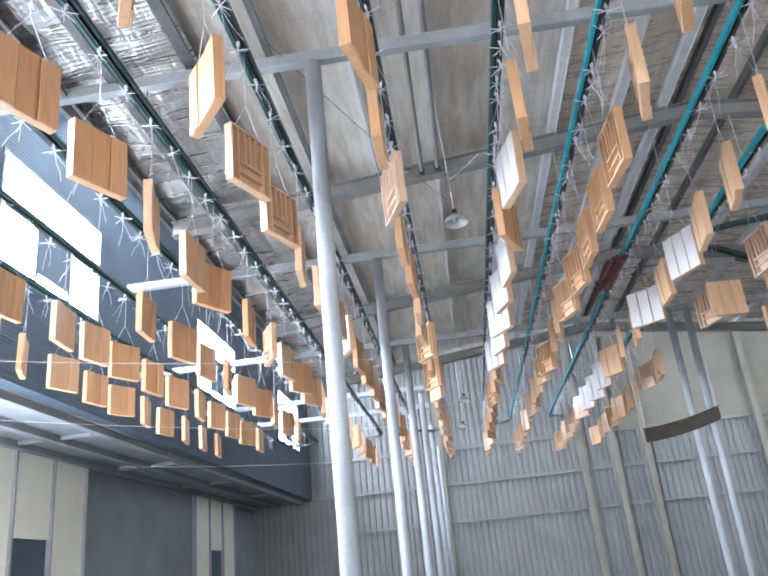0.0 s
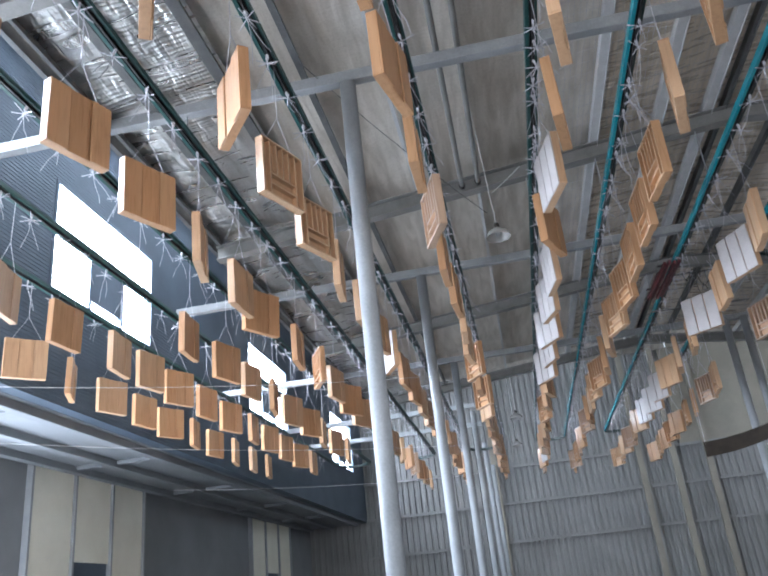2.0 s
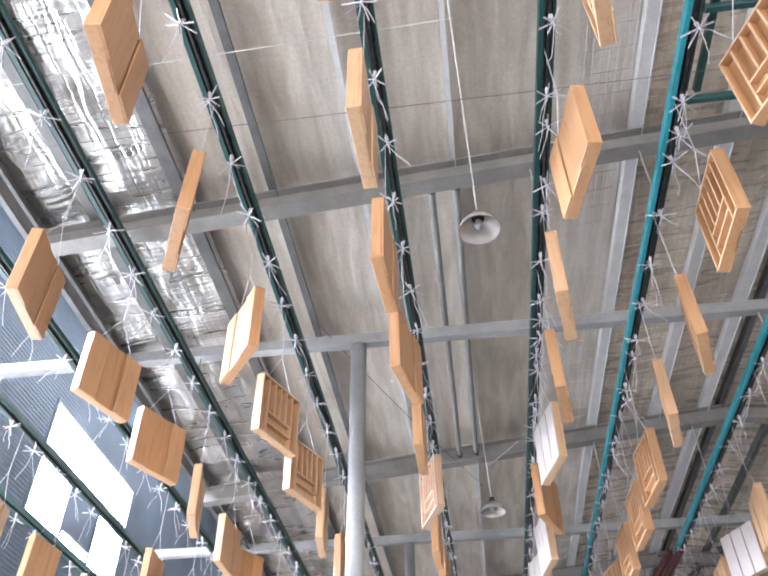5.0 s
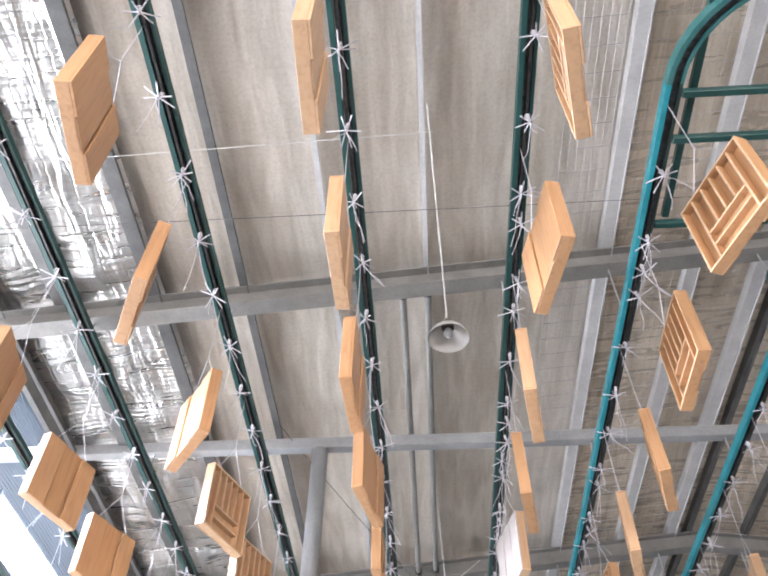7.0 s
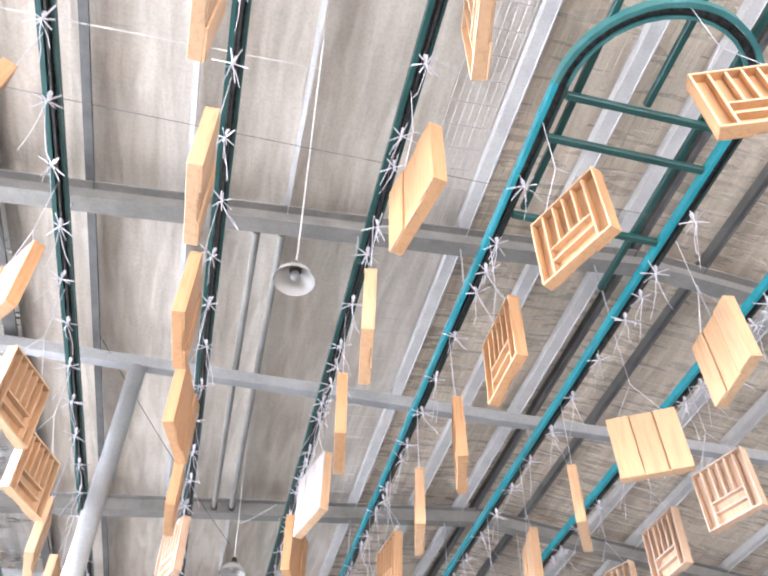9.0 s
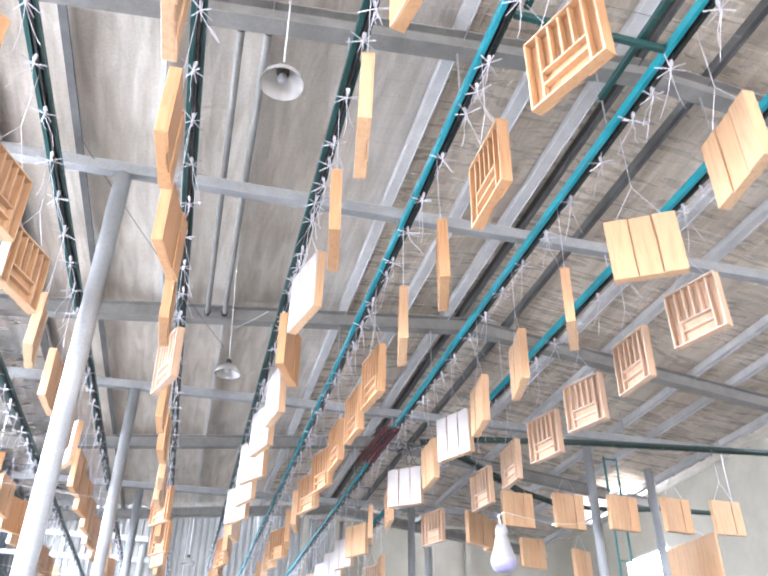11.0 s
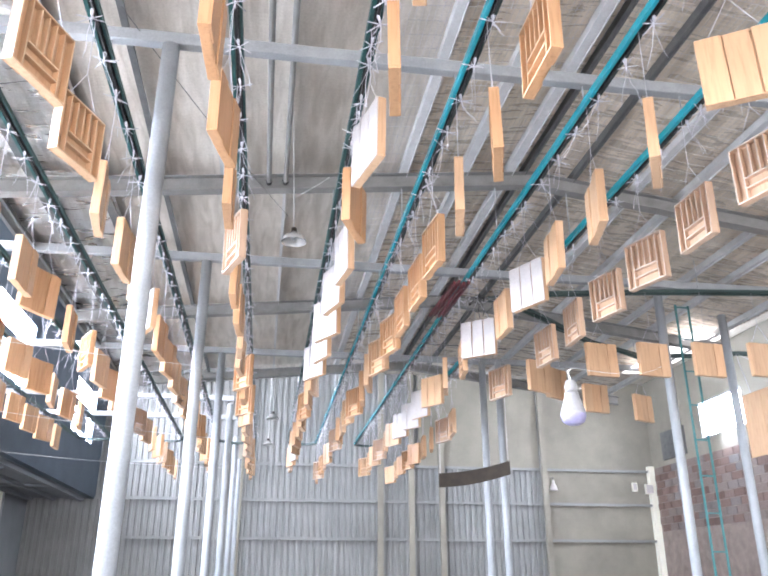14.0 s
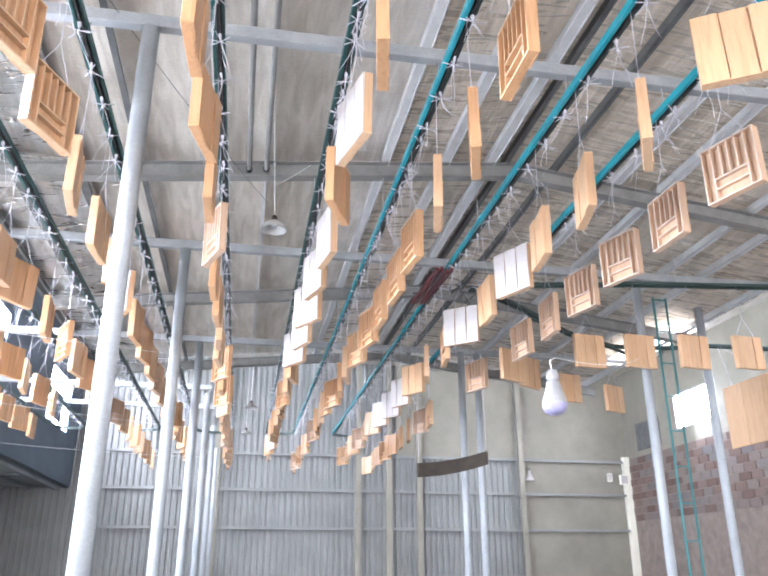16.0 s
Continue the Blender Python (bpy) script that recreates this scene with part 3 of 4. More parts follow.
# welded frame that carries the near bend
e = thing("bend_frame", label="dark green welded frame over the conveyor bend", category="steel frame")
x5, x6 = ROWX[5], ROWX[6]
for ya in (2.07, 2.38, 3.03):
    boxed("cross_bar", (x5 + 0.07, x6 - 0.05, ya - 0.022, ya + 0.022, RAIL + 0.01, RAIL + 0.06), GREEN, e, bevel=0.004)
for xa, ya, yb in ((x5 + 0.15, 1.18, 3.0), (x6 - 0.22, 1.18, 3.6), ((x5 + x6) / 2, 1.2, 2.045)):
    boxed("long_bar", (xa - 0.022, xa + 0.022, ya, yb, RAIL + 0.064, RAIL + 0.11), GREEN, e, bevel=0.004)

# rods that hang the rails from the ties and rafters
for y in [q for q in TIES + RAFTERS if q < 18]:
    for r, x in ROWX.items():
        if y > NEAR.get(r, -3) and not (y in RAFTERS and x < -3.3) and not (8 < y < 12 and x < -4.8):
            up = (T if y in TIES else roof_z(x)) + 0.004
            bm = bmesh.new()
            tube(bm, (x, y, RAIL + 0.05), (x, y, up), 0.008, 6)
            setting(part("hanger_rod", bm, GALV), "thin steel rod that carries the rail")

# star-shaped wire hooks on the chain
rs = random.Random(11)


def hook_mesh(seed):
    q = random.Random(seed)
    bm = bmesh.new()
    tube(bm, (0, 0, 0.0), (0, 0, -0.13), 0.007, 6)
    box(bm, -0.009, 0.009, -0.011, 0.011, -0.055, -0.015)
    for k in range(6):
        a = k * math.pi / 3 + q.uniform(-0.3, 0.3)
        l_ = q.uniform(0.07, 0.12)
        tip = (l_ * math.cos(a), l_ * math.sin(a), -0.09 + q.uniform(-0.05, 0.035))
        tube(bm, (0, 0, -0.09), tip, 0.0046, 5)
    return mesh_of("hook", bm, WIRE)


def strand_mesh(seed):
    """Two thin bent wires that dangle from a hook."""
    q = random.Random(seed + 50)
    bm = bmesh.new()
    for k in range(2):
        a = q.uniform(0, 6.3)
        p = Vector((0, 0, -0.12))
        for s_ in range(3):
            n_ = p + Vector((0.04 * math.cos(a), 0.04 * math.sin(a), -q.uniform(0.05, 0.13)))
            tube(bm, p, n_, 0.0025, 5)
            p, a = n_, a + q.uniform(-0.7, 0.7)
    return mesh_of("dangling_wire", bm, WIRE)


STRANDS = [strand_mesh(i) for i in range(7)]
HOOKS = [hook_mesh(i) for i in range(7)]
for r, x in ROWX.items():
    e = thing("conveyor_chain", x, 0, RAIL - 0.002, label="running chain set with bright star-shaped wire hooks", category="chain", group="conveyor chains")
    bm = bmesh.new()
    y0 = NEAR.get(r, -1.5) + (0.1 if WAY[r] > 0 else 1.3)
    box(bm, 0.012, 0.026, y0, FAR_END - 1.5, -0.012, 0.022)
    part("link_strip", bm, CHAIN, e)
    y = y0
    while y < FAR_END - 1.5:
        h = part("hook", HOOKS[rs.randrange(7)], None, e)
        part("dangling_wire", STRANDS[rs.randrange(7)], None, h)
        h.matrix_basis = pose(0.019, y, -0.004, rs.uniform(-12, 12), rs.uniform(-12, 12), rs.uniform(0, 360))
        y += PITCH * (rs.choice((0.5, 1.0, 1.0)) if r > 3 else 1.0)
    moving.append((e, [(t, pose(x, WAY[r] * SPEED * t, RAIL - 0.002)) for t in (0.0, 16.0)]))


# ---- wooden trays ----
H2 = 0.25
HOLD = RAIL - HANG + 0.042    # from a tray's middle up to where it hangs
SHARED = {}


def slab(key, dims, material, bevel=0.002, edge=None):
    """One shared piece; edge: the material of its front edge, primer or a painted-in lit tone."""
    if key not in SHARED:
        bm = bmesh.new()
        box(bm, *dims, bevel=bevel)
        SHARED[key] = me = mesh_of(key[0], bm, material)
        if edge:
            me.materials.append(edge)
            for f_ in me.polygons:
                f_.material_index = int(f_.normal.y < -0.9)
    return SHARED[key]


def tray(white, pale, primed=False):
    """A tray with three back boards, a rim and the dividers of its compartments; open towards -y, middle at the origin."""
    m_ = PEACH if primed else PALE if pale else WOOD
    back = WHITE if white else m_
    e = thing("cutlery_tray")
    yb = DEPTH / 2
    gap = 0.014
    for i, (a, b) in enumerate(((-0.25, -0.08 - gap), (-0.08, 0.08), (0.08 + gap * (1 if white else 0.5), 0.25))):
        lift = 0.009 if i == 1 and not white else 0.0
        part("board", slab(("board", i, white, pale, primed), (a, b, yb - 0.012 - lift, yb - lift, -H2, H2), back), None, e)
    part("bottom_panel", slab(("bottom_panel", white, pale, primed), (-0.2355, 0.2355, yb - 0.027, yb - 0.0215, -0.2352, 0.2352), m_), None, e)
    rim = ((-0.25, 0.25, -yb, yb - 0.0122, 0.236, H2), (-0.25, 0.25, -yb, yb - 0.0122, -H2, -0.236),
           (-0.25, -0.236, -yb, yb - 0.0122, -0.2355, 0.2355), (0.236, 0.25, -yb, yb - 0.0122, -0.2355, 0.2355))
    for i, d in enumerate(rim):
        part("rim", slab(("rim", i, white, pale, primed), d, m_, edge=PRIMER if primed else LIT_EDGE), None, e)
    y0, y1 = -yb + 0.006, yb - 0.0275
    div = [(-0.164, -0.15, y0, y1, -0.235, 0.235), (0.15, 0.164, y0, y1, -0.235, 0.235)]
    div += [(c - 0.007, c + 0.007, y0, y1, -0.042, 0.235) for c in (-0.075, 0.0, 0.075)]
    div += [(-0.1495, 0.1495, y0, y1, c - 0.007, c + 0.007) for c in (-0.05, -0.14)]
    for i, d in enumerate(div):
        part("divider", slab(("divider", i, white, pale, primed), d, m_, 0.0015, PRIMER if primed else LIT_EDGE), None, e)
    hk = ("hanger",)
    if hk not in SHARED:
        bm = bmesh.new()
        knot = (0, 0, H2 + 0.30)
        for sx in (-1, 1):
            tube(bm, (sx * 0.17, 0, H2 + 0.004), knot, 0.0028, 5)
            tube(bm, (sx * 0.17, -0.02, H2 + 0.005), (sx * 0.17, 0.02, H2 + 0.005), 0.005, 5)
        tube(bm, knot, (0, 0, HOLD), 0.0034, 5)
        SHARED[hk] = mesh_of("hanger", bm, WIRE)
    part("hanger", SHARED[hk], None, e, "thin bright hanging wire")
    return e


PROTO = {k: tray(*k) for k in ((False, False), (False, True), (True, True), (False, True, True))}
LABELS = {"F": "open beech cutlery tray hanging with its compartments in view", "B": "beech cutlery tray hanging with its boarded back in view",
          "P": "open cutlery tray with white primed edges, compartments in view",
          "W": "cutlery tray with a near-white boarded back hanging from wires"}


def hang(kind, path, yaw, pale=None):
    """path: (time, x, y, turn) rows."""
    if pale is None:
        pale = rs.random() < 0.35
    e = copy_thing(PROTO[(True, True) if kind == "W" else (False, True, True) if kind == "P" else (False, pale)], pose(0, 0, 0))
    tagged(e, label=LABELS[kind], category="cutlery tray", group="trays on the conveyor")
    tip, lean = rs.uniform(-1.0, 1.0), rs.uniform(-1.2, 1.2)
    turn0 = yaw + (0 if kind in "FP" else 180)
    moving.append((e, [(t, pose(x, y, HANG + HOLD, lean, tip, turn0 + a) @ pose(0, 0, -HOLD)) for t, x, y, a in path]))


# each row: distance along the line at the start, facing, and the side in view
LINE = {
    1: [(2.75, 100, "B"), (3.79, 70, "B"), (4.79, 65, "B"), (5.80, 105, "B"), (6.87, 87, "B"), (7.6, 60, "B"), (8.95, 95, "B"), (9.95, -62, "F"), (10.95, 80, "B"), (11.95, 60, "B"), (12.95, 62, "B")],
    2: [(1.95, 98, "B"), (2.99, 118, "B"), (4.11, -52, "B"), (5.13, 69, "F"), (6.11, 68, "F"), (7.10, 97, "B"), (8.20, 86, "B"), (9.15, 80, "B"), (10.05, -64, "W"), (11.1, 84, "B"), (12.1, 80, "B"), (13.1, 84, "B")],
    3: [(0.78, 92, "B"), (1.80, 89, "B"), (2.80, 87, "B"), (3.84, 77, "B"), (4.86, 90, "B"), (5.92, -70, "P"), (6.89, 89, "B"), (7.9, 86, "B"), (8.9, 92, "B"), (9.85, 84, "B"), (10.81, -60, "F"), (11.8, 88, "B"), (12.76, -56, "F")],
    4: [(1.84, 78, "B"), (2.86, -79, "B"), (3.89, 80, "B"), (4.90, 80, "B"), (5.89, -76, "W"), (6.90, 67, "B"), (7.92, -81, "W"), (8.88, -73, "W"), (9.95, -60, "W"), (10.91, -70, "W"), (11.9, -60, "W"), (12.9, 72, "B"), (13.9, 78, "B")],
    5: [(1.67, -70, "F"), (2.70, -90, "F"), (3.73, 73, "B"), (4.72, 76, "B"), (5.75, -84, "F"), (6.70, -86, "F"), (7.65, -87, "F"), (8.6, -75, "F"), (9.6, -70, "F"), (10.6, 75, "B"), (11.6, 80, "B"), (12.6, -66, "F"), (13.4, -75, "F")],
    6: [(3.60, -97, "B"), (4.63, -32, "B"), (5.56, 60, "B"), (6.60, -103, "B"), (7.60, -97, "B"), (8.48, -64, "W"), (9.45, -91, "B"), (10.44, -43, "W"), (11.45, 82, "B"), (12.45, 76, "B"), (13.45, -60, "B"), (14.45, -64, "W"), (15.5, -60, "W"), (16.5, -66, "W")],
    7: [(3.84, -72, "P"), (4.77, -88, "P"), (5.75, -71, "P"), (6.74, -75, "P"), (7.69, -91, "P"), (8.76, -81, "P"), (10.85, -68, "P"), (14.2, 85, "B"), (15.0, -67, "P"), (16.2, 80, "B"), (17.2, 85, "B")],
    0: [(8.23, 94, "B"), (9.4, 71, "B"), (10.4, 82, "B"), (11.4, 100, "F"), (12.4, 68, "B")],
    -1: [(6.0, 101, "B"), (7.05, 84, "B"), (8.2, 93, "B"), (8.99, 77, "B"), (9.89, 65, "B"), (10.9, 80, "B"), (11.96, 70, "B"), (13.0, 95, "B")],
    -2: [(7.05, 74, "B"), (8.07, 45, "B"), (9.1, 115, "B"), (10.1, 68, "B"), (11.12, 76, "B"), (12.02, 62, "B"), (13.0, 100, "B")],
}
for r, slots in LINE.items():
    x = ROWX[r]
    y_last = slots[-1][0]
    fill = []
    k = 1
    while y_last + 1.02 * k < (FAR_END - 1.2 if r > 0 else 17.5):
        fill.append((y_last + 1.02 * k, (rs.choice((70, 80, 88, -65, -72)) if r > 0 else rs.choice((66, 78, 98))) + rs.gauss(0, 6), "B" if r < 1 else rs.choice("BBFPW" if r in (4, 6) else "BBBFP")))
        k += 1
    for y, yaw, kind in slots + fill:
        w_ = WAY[r] * SPEED
        hang(kind, [(t, x + (0.09 if r == 6 and y < 5 else 0.0), y + w_ * t, 0) for t in (0.0, 16.0)], yaw, True if r == 6 else None)

# the tray that runs round the near bend
c5, r5 = (ROWX[5] + ROWX[6]) / 2, (ROWX[6] - ROWX[5]) / 2
rows_ = []
for i in range(9):
    t = 2.0 * i
    s_ = (t - 9.0) * SPEED
    a = 1.69 + s_ / r5
    rows_.append((t, c5 + r5 * math.cos(a), NEAR[5] - r5 * math.sin(a), -math.degrees(a - 1.69)))
hang("F", rows_, -22)

# a cross line of trays beyond the right-hand rows
CROSS = [(3.4, 10.75), (4.3, 10.38), (4.92, 10.25), (5.68, 10.09), (6.5, 9.97), (9.6, 9.6)]
CROSS_FAR = [(3.9, 10.95), (4.5, 11.43), (5.87, 12.63), (7.08, 13.28), (8.2, 13.2), (9.0, 12.9), (10.6, 12.9)]
for way in (CROSS, CROSS_FAR):
    conveyor_line(way, "dark green conveyor rail that runs across the hall", DEEPGREEN)
for x, y in ((4.3, 10.38), (6.5, 9.97), (8.05, 9.785), (9.6, 9.6), (4.5, 11.43), (7.08, 13.28), (8.2, 13.2), (10.6, 12.9)):
    bm = bmesh.new()
    tube(bm, (x, y, RAIL + 0.03), (x, y, roof_z(x) + 0.2 if x < 8.7 else TOP), 0.008, 6)
    setting(part("hanger_rod", bm, GALV), "thin steel rod that carries the rail")
for x, way, yaw in ((4.92, CROSS, 8), (5.68, CROSS, 8), (6.5, CROSS, 7), (7.3, CROSS, 8), (8.1, CROSS, 2), (4.35, CROSS_FAR, 28), (4.8, CROSS_FAR, 32), (5.87, CROSS_FAR, 12), (7.08, CROSS_FAR, 27)):
    v_ = SPEED if way is CROSS else -SPEED
    rows_ = []
    for t in (0.0, 4.0, 8.0, 12.0, 16.0):
        xt = x + v_ * (t - 14.0)
        rows_.append((t, xt, float(np.interp(xt, [p_[0] for p_ in way], [p_[1] for p_ in way])), 0))
    hang("B", rows_, yaw, pale=True)

for p_ in PROTO.values():
    for c in list(p_.children):
        bpy.data.objects.remove(c)
    bpy.data.objects.remove(p_)

# a large panel hung on the cross line
e = thing("wooden_panel", label="large plain pale wooden panel hanging from the cross line", category="wooden panel")
for i in range(3):
    boxed("board", (-0.02, 0.02, -1.6 + i * 0.56, -1.6 + i * 0.56 + 0.552, -1.15, 0.0), PALE, e, bevel=0.004)
bm = bmesh.new()
for yy in (-1.3, -0.2):
    tube(bm, (0, yy, 0.0), (0, 0.05, RAIL - EYE - 3.38), 0.004, 5)
part("hanger", bm, WIRE, e)
moving.append((e, [(t, pose(9.1 + SPEED * (t - 16), 12.85, EYE + 3.42)) for t in (0.0, 16.0)]))

# maroon bars carried on the chain
e = thing("bar_bundle", label="bundle of maroon enamelled steel bars on the chain", category="steel bars")
for k in range(4):
    bx = -0.11 + k * 0.07
    boxed("bar", (bx - 0.019, bx + 0.019, -0.72, 0.72, -0.05 + 0.02 * (k % 2), 0.01 + 0.02 * (k % 2)), MAROON, e, bevel=0.004)
for yy in (-0.5, 0.45):
    boxed("clamp", (-0.17, 0.17, yy - 0.025, yy + 0.025, 0.034, 0.052), DARKSTEEL, e)
moving.append((e, [(t, pose(2.72, 11.5 - SPEED * t, RAIL - 0.075, 0, 0, 2)) for t in (0.0, 16.0)]))


# a tangle of spare hooks on a bar between two chains
e = thing("hook_tangle", label="tangle of dark spare wire hooks on a cross bar", category="hooks")
bm = bmesh.new()
tube(bm, (-0.4, 0, 0.0), (0.62, 0, 0.0), 0.012, 8)
part("cross_bar", bm, DARKSTEEL, e)
q = random.Random(3)
for k in range(16):
    bm = bmesh.new()
    x = -0.3 + 0.045 * k
    p = Vector((x, 0, 0))
    for s_ in range(5):
        n_ = p + Vector((q.uniform(-0.12, 0.12), q.uniform(-0.16, 0.16), q.uniform(-0.13, 0.05)))
        tube(bm, p, n_, 0.005, 5)
        p = n_
    part("hook", bm, CHAIN if k % 3 else WIRE, e)
moving.append((e, [(t, pose(3.24, 11.55 - SPEED * t, RAIL - 0.006)) for t in (0.0, 16.0)]))


# ---- lamps, cables and small things ----
def pendant(x, y, z, slant=False):
    """Glass bell shade on a cord from the roof."""
    e = thing("pendant_lamp", x, y, z, label="clear glass bell pendant lamp on a white cord, unlit", category="lamp", group="pendant lamps")
    bm = bmesh.new()
    prof = [(0.155, 0.0), (0.152, 0.02), (0.135, 0.055), (0.10, 0.09), (0.06, 0.115), (0.042, 0.135)]
    lathe(bm, prof + [(r - 0.004, h) for r, h in prof[::-1]], 28)
    shade = part("shade", bm, GLASS, e, "clear ribbed glass bell")
    bm = bmesh.new()
    lathe(bm, [(0.0, 0.19), (0.03, 0.19), (0.036, 0.15), (0.046, 0.13), (0.046, 0.105), (0.0, 0.105)], 18)
    socket = part("socket", bm, SHEET, e)
    bm = bmesh.new()
    lathe(bm, [(0.0, 0.105), (0.018, 0.10), (0.03, 0.075), (0.034, 0.05), (0.024, 0.025), (0.0, 0.016)], 16)
    part("bulb", bm, GREYPAINT, socket)
    bm = bmesh.new()
    top = roof_z(x) - z + 0.2 if y < LOW_END else TOP - z
    if slant:
        tube(bm, (0, 0, 0.185), (-0.1, -1.5, top - 0.01), 0.006, 6)
    else:
        tube(bm, (0, 0, 0.185), (0, 0, top), 0.006, 6)
    part("cord", bm, CORD, e)


pendant(0.29, 3.86, EYE + 4.08, True)
pendant(0.29, 8.55, EYE + 4.02, True)
pendant(0.2, 18.3, EYE + 3.8)
pendant(0.12, 22.7, EYE + 3.92)

e = thing("led_bulb", 1.61, 3.66, EYE + 0.86, label="large white LED bulb hanging from a cable", category="light bulb")
bm = bmesh.new()
lathe(bm, [(0.0, 0.0), (0.03, 0.003), (0.052, 0.016), (0.062, 0.04), (0.063, 0.055)], 24)
part("diffuser", bm, noisy("frosted_lilac_diffuser", (0.20, 0.185, 0.29), (0.235, 0.22, 0.33), rough=0.35, scale=5, relief=0.02), e, "frosted lilac-white diffuser")
bm = bmesh.new()
lathe(bm, [(0.063, 0.055), (0.06, 0.075), (0.045, 0.115), (0.036, 0.15), (0.034, 0.165), (0.026, 0.17)], 24)
part("body", bm, BULB, e)
bm = bmesh.new()
lathe(bm, [(0.026, 0.17), (0.03, 0.175), (0.032, 0.20), (0.024, 0.225), (0.0, 0.23)], 18)
part("socket", bm, BULB, e)
bm = bmesh.new()
tube(bm, (0, 0, 0.228), (-0.01, 0, 0.275), 0.0028, 6)
tube(bm, (-0.01, 0, 0.275), (0.03, 0.02, 0.30), 0.0028, 6)
part("cord", bm, CORD, e)


def cable(a, b, sag, r=0.0035, label="thin white cord strung across the hall", material=None):
    bm = bmesh.new()
    a, b = Vector(a), Vector(b)
    n = 14
    pts = [a.lerp(b, i / n) - Vector((0, 0, sag * 4 * (i / n) * (1 - i / n))) for i in range(n + 1)]
    side = (b - a).cross(Vector((0, 0, 1))).normalized()
    rings = [[bm.verts.new(p + side * r * math.cos(k * 1.2566) + Vector((0, 0, r * math.sin(k * 1.2566)))) for k in range(5)] for p in pts]
    for p, q in zip(rings, rings[1:]):
        for k in range(5):
            bm.faces.new((p[k], p[(k + 1) % 5], q[(k + 1) % 5], q[k]))
    return tagged(part("cable", bm, material or CORD), label=label, category="cable", group="strung cables")


cable((1.64, 3.68, EYE + 1.16), (6.12, 10.6, EYE + 3.28), 0.08, 0.002, label="thin white cable that carries the bulb")
cable((-6.99, 2.6, T + 0.1), (0.22, 2.45, T + 0.14), 0.03)
cable((-3.3, 2.85, T - 0.2), (8.6, 2.75, T - 0.18), 0.06, 0.0025, "thin dark wire strung across the hall", DARKSTEEL)
cable((-1.3, 5.4, T + 0.13), (0.2, 8.4, T - 0.2), 0.05, 0.004, "slack grey wire between the beams", DARKSTEEL)
cable((-6.99, 7.2, EYE + 2.9), (-0.95, 10.35, EYE + 2.9), 0.1)
cable((-6.99, 9.4, EYE + 2.6), (-0.95, 15.1, EYE + 2.75), 0.1)
cable((-6.99, 14.9, EYE + 2.6), (-0.95, 19.9, EYE + 2.85), 0.1)
cable((0.3, 8.5, T + 0.12), (0.68, 8.2, T + 0.26), 0.01, 0.005)

# sagging dark strip hung between two wires
e = thing("hanging_strip", 3.72, 13.1, EYE + 1.86, 4, label="dark rusty sheet strip sagging from two wires", category="metal strip")
bm = bmesh.new()
n = 16
cols = []
for i in range(n + 1):
    u = i / n * 2 - 1
    zz = 0.045 * u * u + 0.13 * u
    cols.append([bm.verts.new((u * 0.66, dy + 0.05 * (1 - u * u), zz + h)) for dy, h in ((-0.006, -0.12), (0.006, -0.12), (0.006, 0.12), (-0.006, 0.12))])
for a, b in zip(cols, cols[1:]):
    for i in range(4):
        j = (i + 1) % 4
        bm.faces.new((a[i], a[j], b[j], b[i]))
bm.faces.new(cols[0][::-1])
bm.faces.new(cols[-1])
part("strip", bm, SHEET, e)
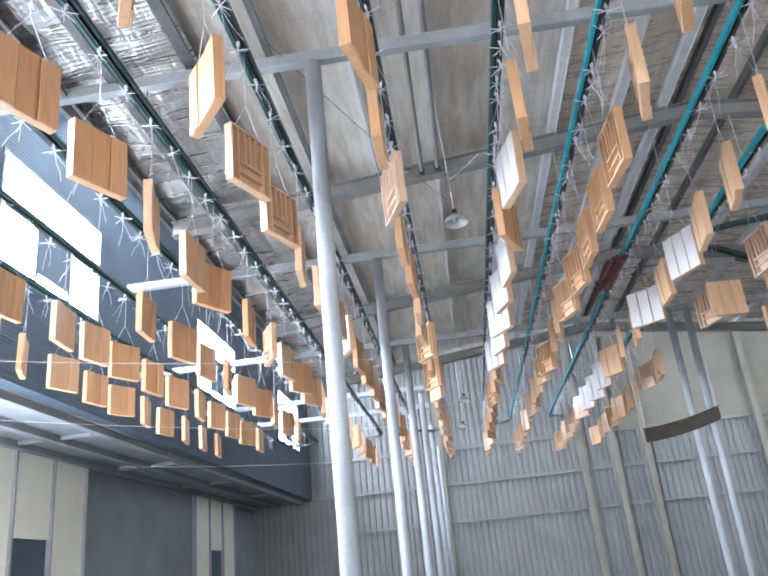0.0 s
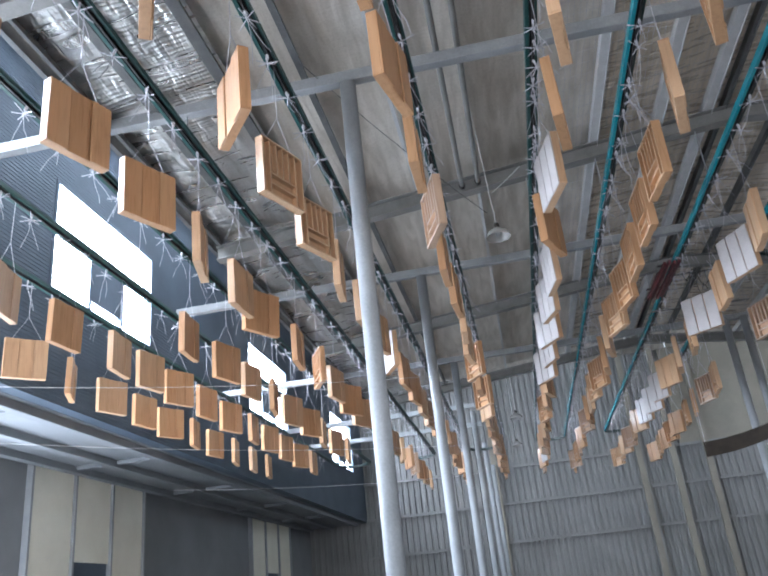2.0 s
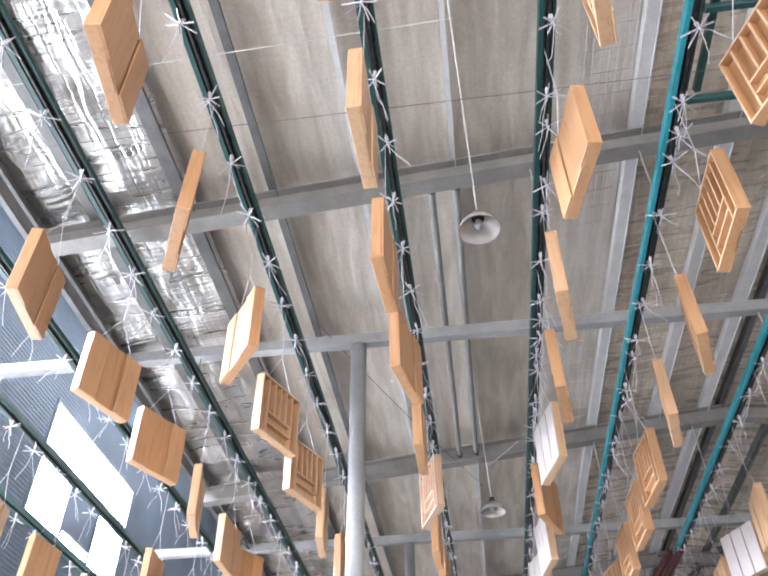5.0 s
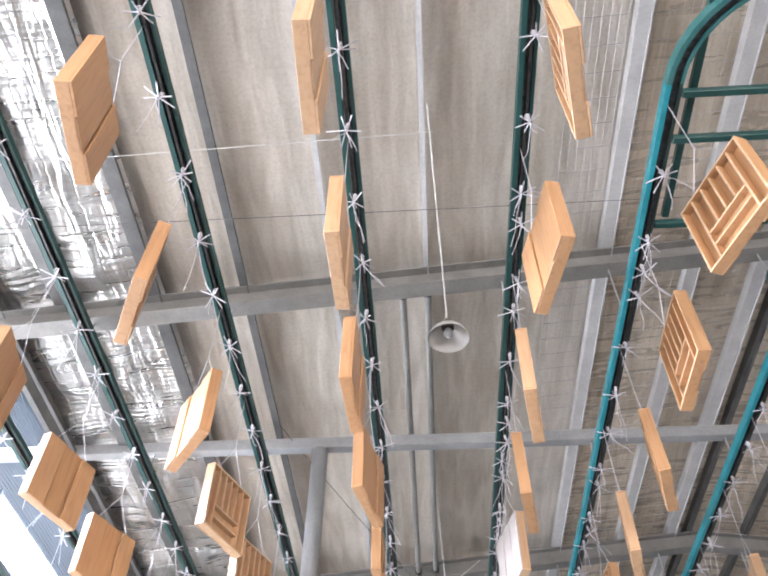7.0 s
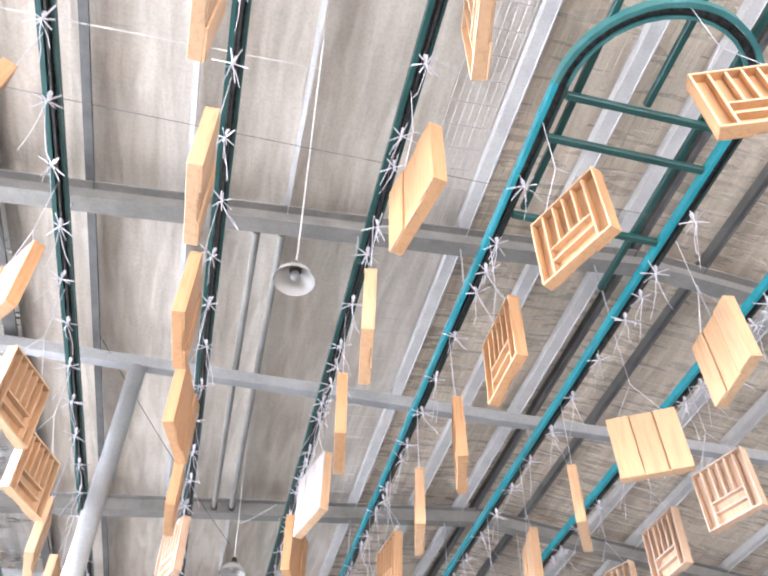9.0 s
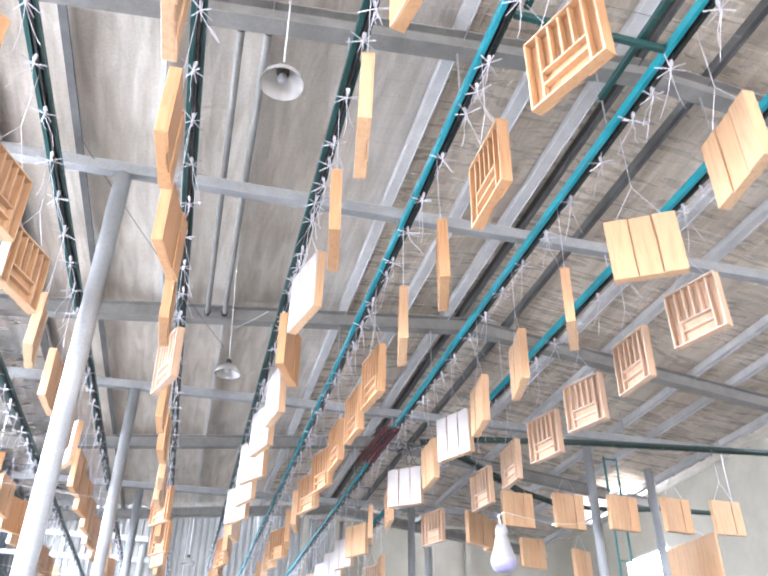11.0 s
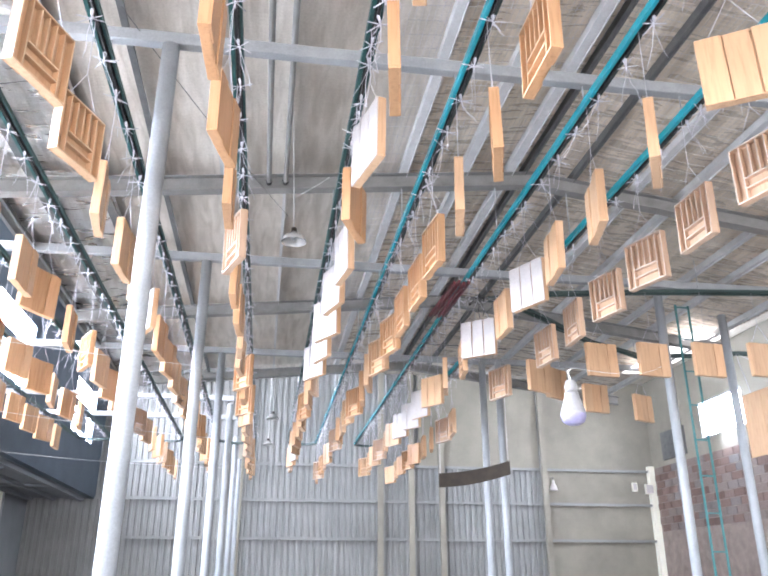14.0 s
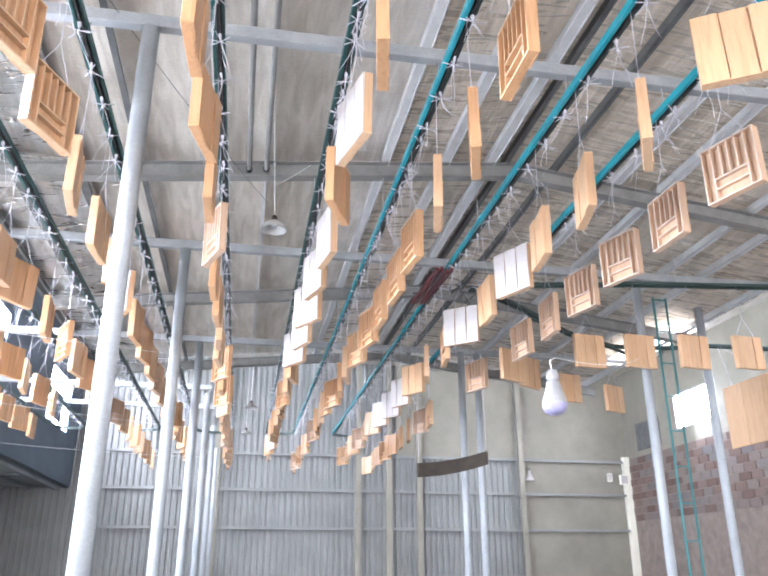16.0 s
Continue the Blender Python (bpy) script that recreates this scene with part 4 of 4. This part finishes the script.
for sx, zt in ((-0.63, -0.09), (0.63, 0.16)):
    bm = bmesh.new()
    tube(bm, (sx, 0, zt + 0.1), (sx, 0, RAIL - EYE - 1.86), 0.003, 5)
    part("wire", bm, WIRE, e)
bm = bmesh.new()
tube(bm, (-0.95, 0, RAIL - EYE - 1.872), (0.72, 0, RAIL - EYE - 1.872), 0.012, 8)
part("support_bar", bm, DARKSTEEL, e)

# green ladder-like brace beside the side columns
e = thing("ladder_frame", 6.70, 11.0, 0, 5, label="teal steel ladder frame beside the columns", category="ladder")
for sx in (0.0, 0.24):
    boxed("stile", (sx - 0.015, sx + 0.015, -0.015, 0.015, 0, EYE + 4.45), LADDER, e, bevel=0.004)
for k in range(11):
    boxed("rung", (0.016, 0.224, -0.01, 0.01, 0.5 + k * 0.55, 0.52 + k * 0.55), LADDER, e)


# small fittings on the far walls
e = thing("wall_lamp", 13.3, YF - 0.35, EYE + 4.1, label="white bell lamp on a bracket on the far wall, unlit", category="lamp")
bm = bmesh.new()
lathe(bm, [(0.0, 0.0), (0.2, 0.0), (0.19, 0.06), (0.10, 0.26), (0.06, 0.34), (0.06, 0.46), (0.0, 0.47)], 20)
part("shade", bm, WHITE, e)
bm = bmesh.new()
tube(bm, (0, 0, 0.46), (0, 0, 0.6), 0.02, 8)
tube(bm, (0, 0.005, 0.59), (0, 0.36, 0.59), 0.02, 8)
part("bracket", bm, DARKSTEEL, e)
for x, z, w_, h_ in ((17.43, EYE + 4.15, 0.26, 0.4), (18.02, EYE + 4.0, 0.42, 0.45)):
    e = thing("switch_box", x, YF - (0.02 if x < 17.9 else 0.3), z, label="small cream switch box on the wall", category="switch box", group="switch boxes")
    boxed("case", (-w_ / 2, w_ / 2, -0.12, -0.004, 0, h_), CREAM, e, bevel=0.01)
    boxed("cover", (-w_ / 2 + 0.04, w_ / 2 - 0.04, -0.135, -0.121, 0.04, h_ - 0.04), WHITE, e, bevel=0.004)
bm = bmesh.new()
tube(bm, (5.3, 13.09, 6.3), (7.3, 13.09, 5.66), 0.035, 8)
setting(part("brace", bm, DEEPGREEN), "dark green diagonal steel brace under a rafter")


def motions():
    for ob, rows in moving:
        walk(ob, rows)


motions()
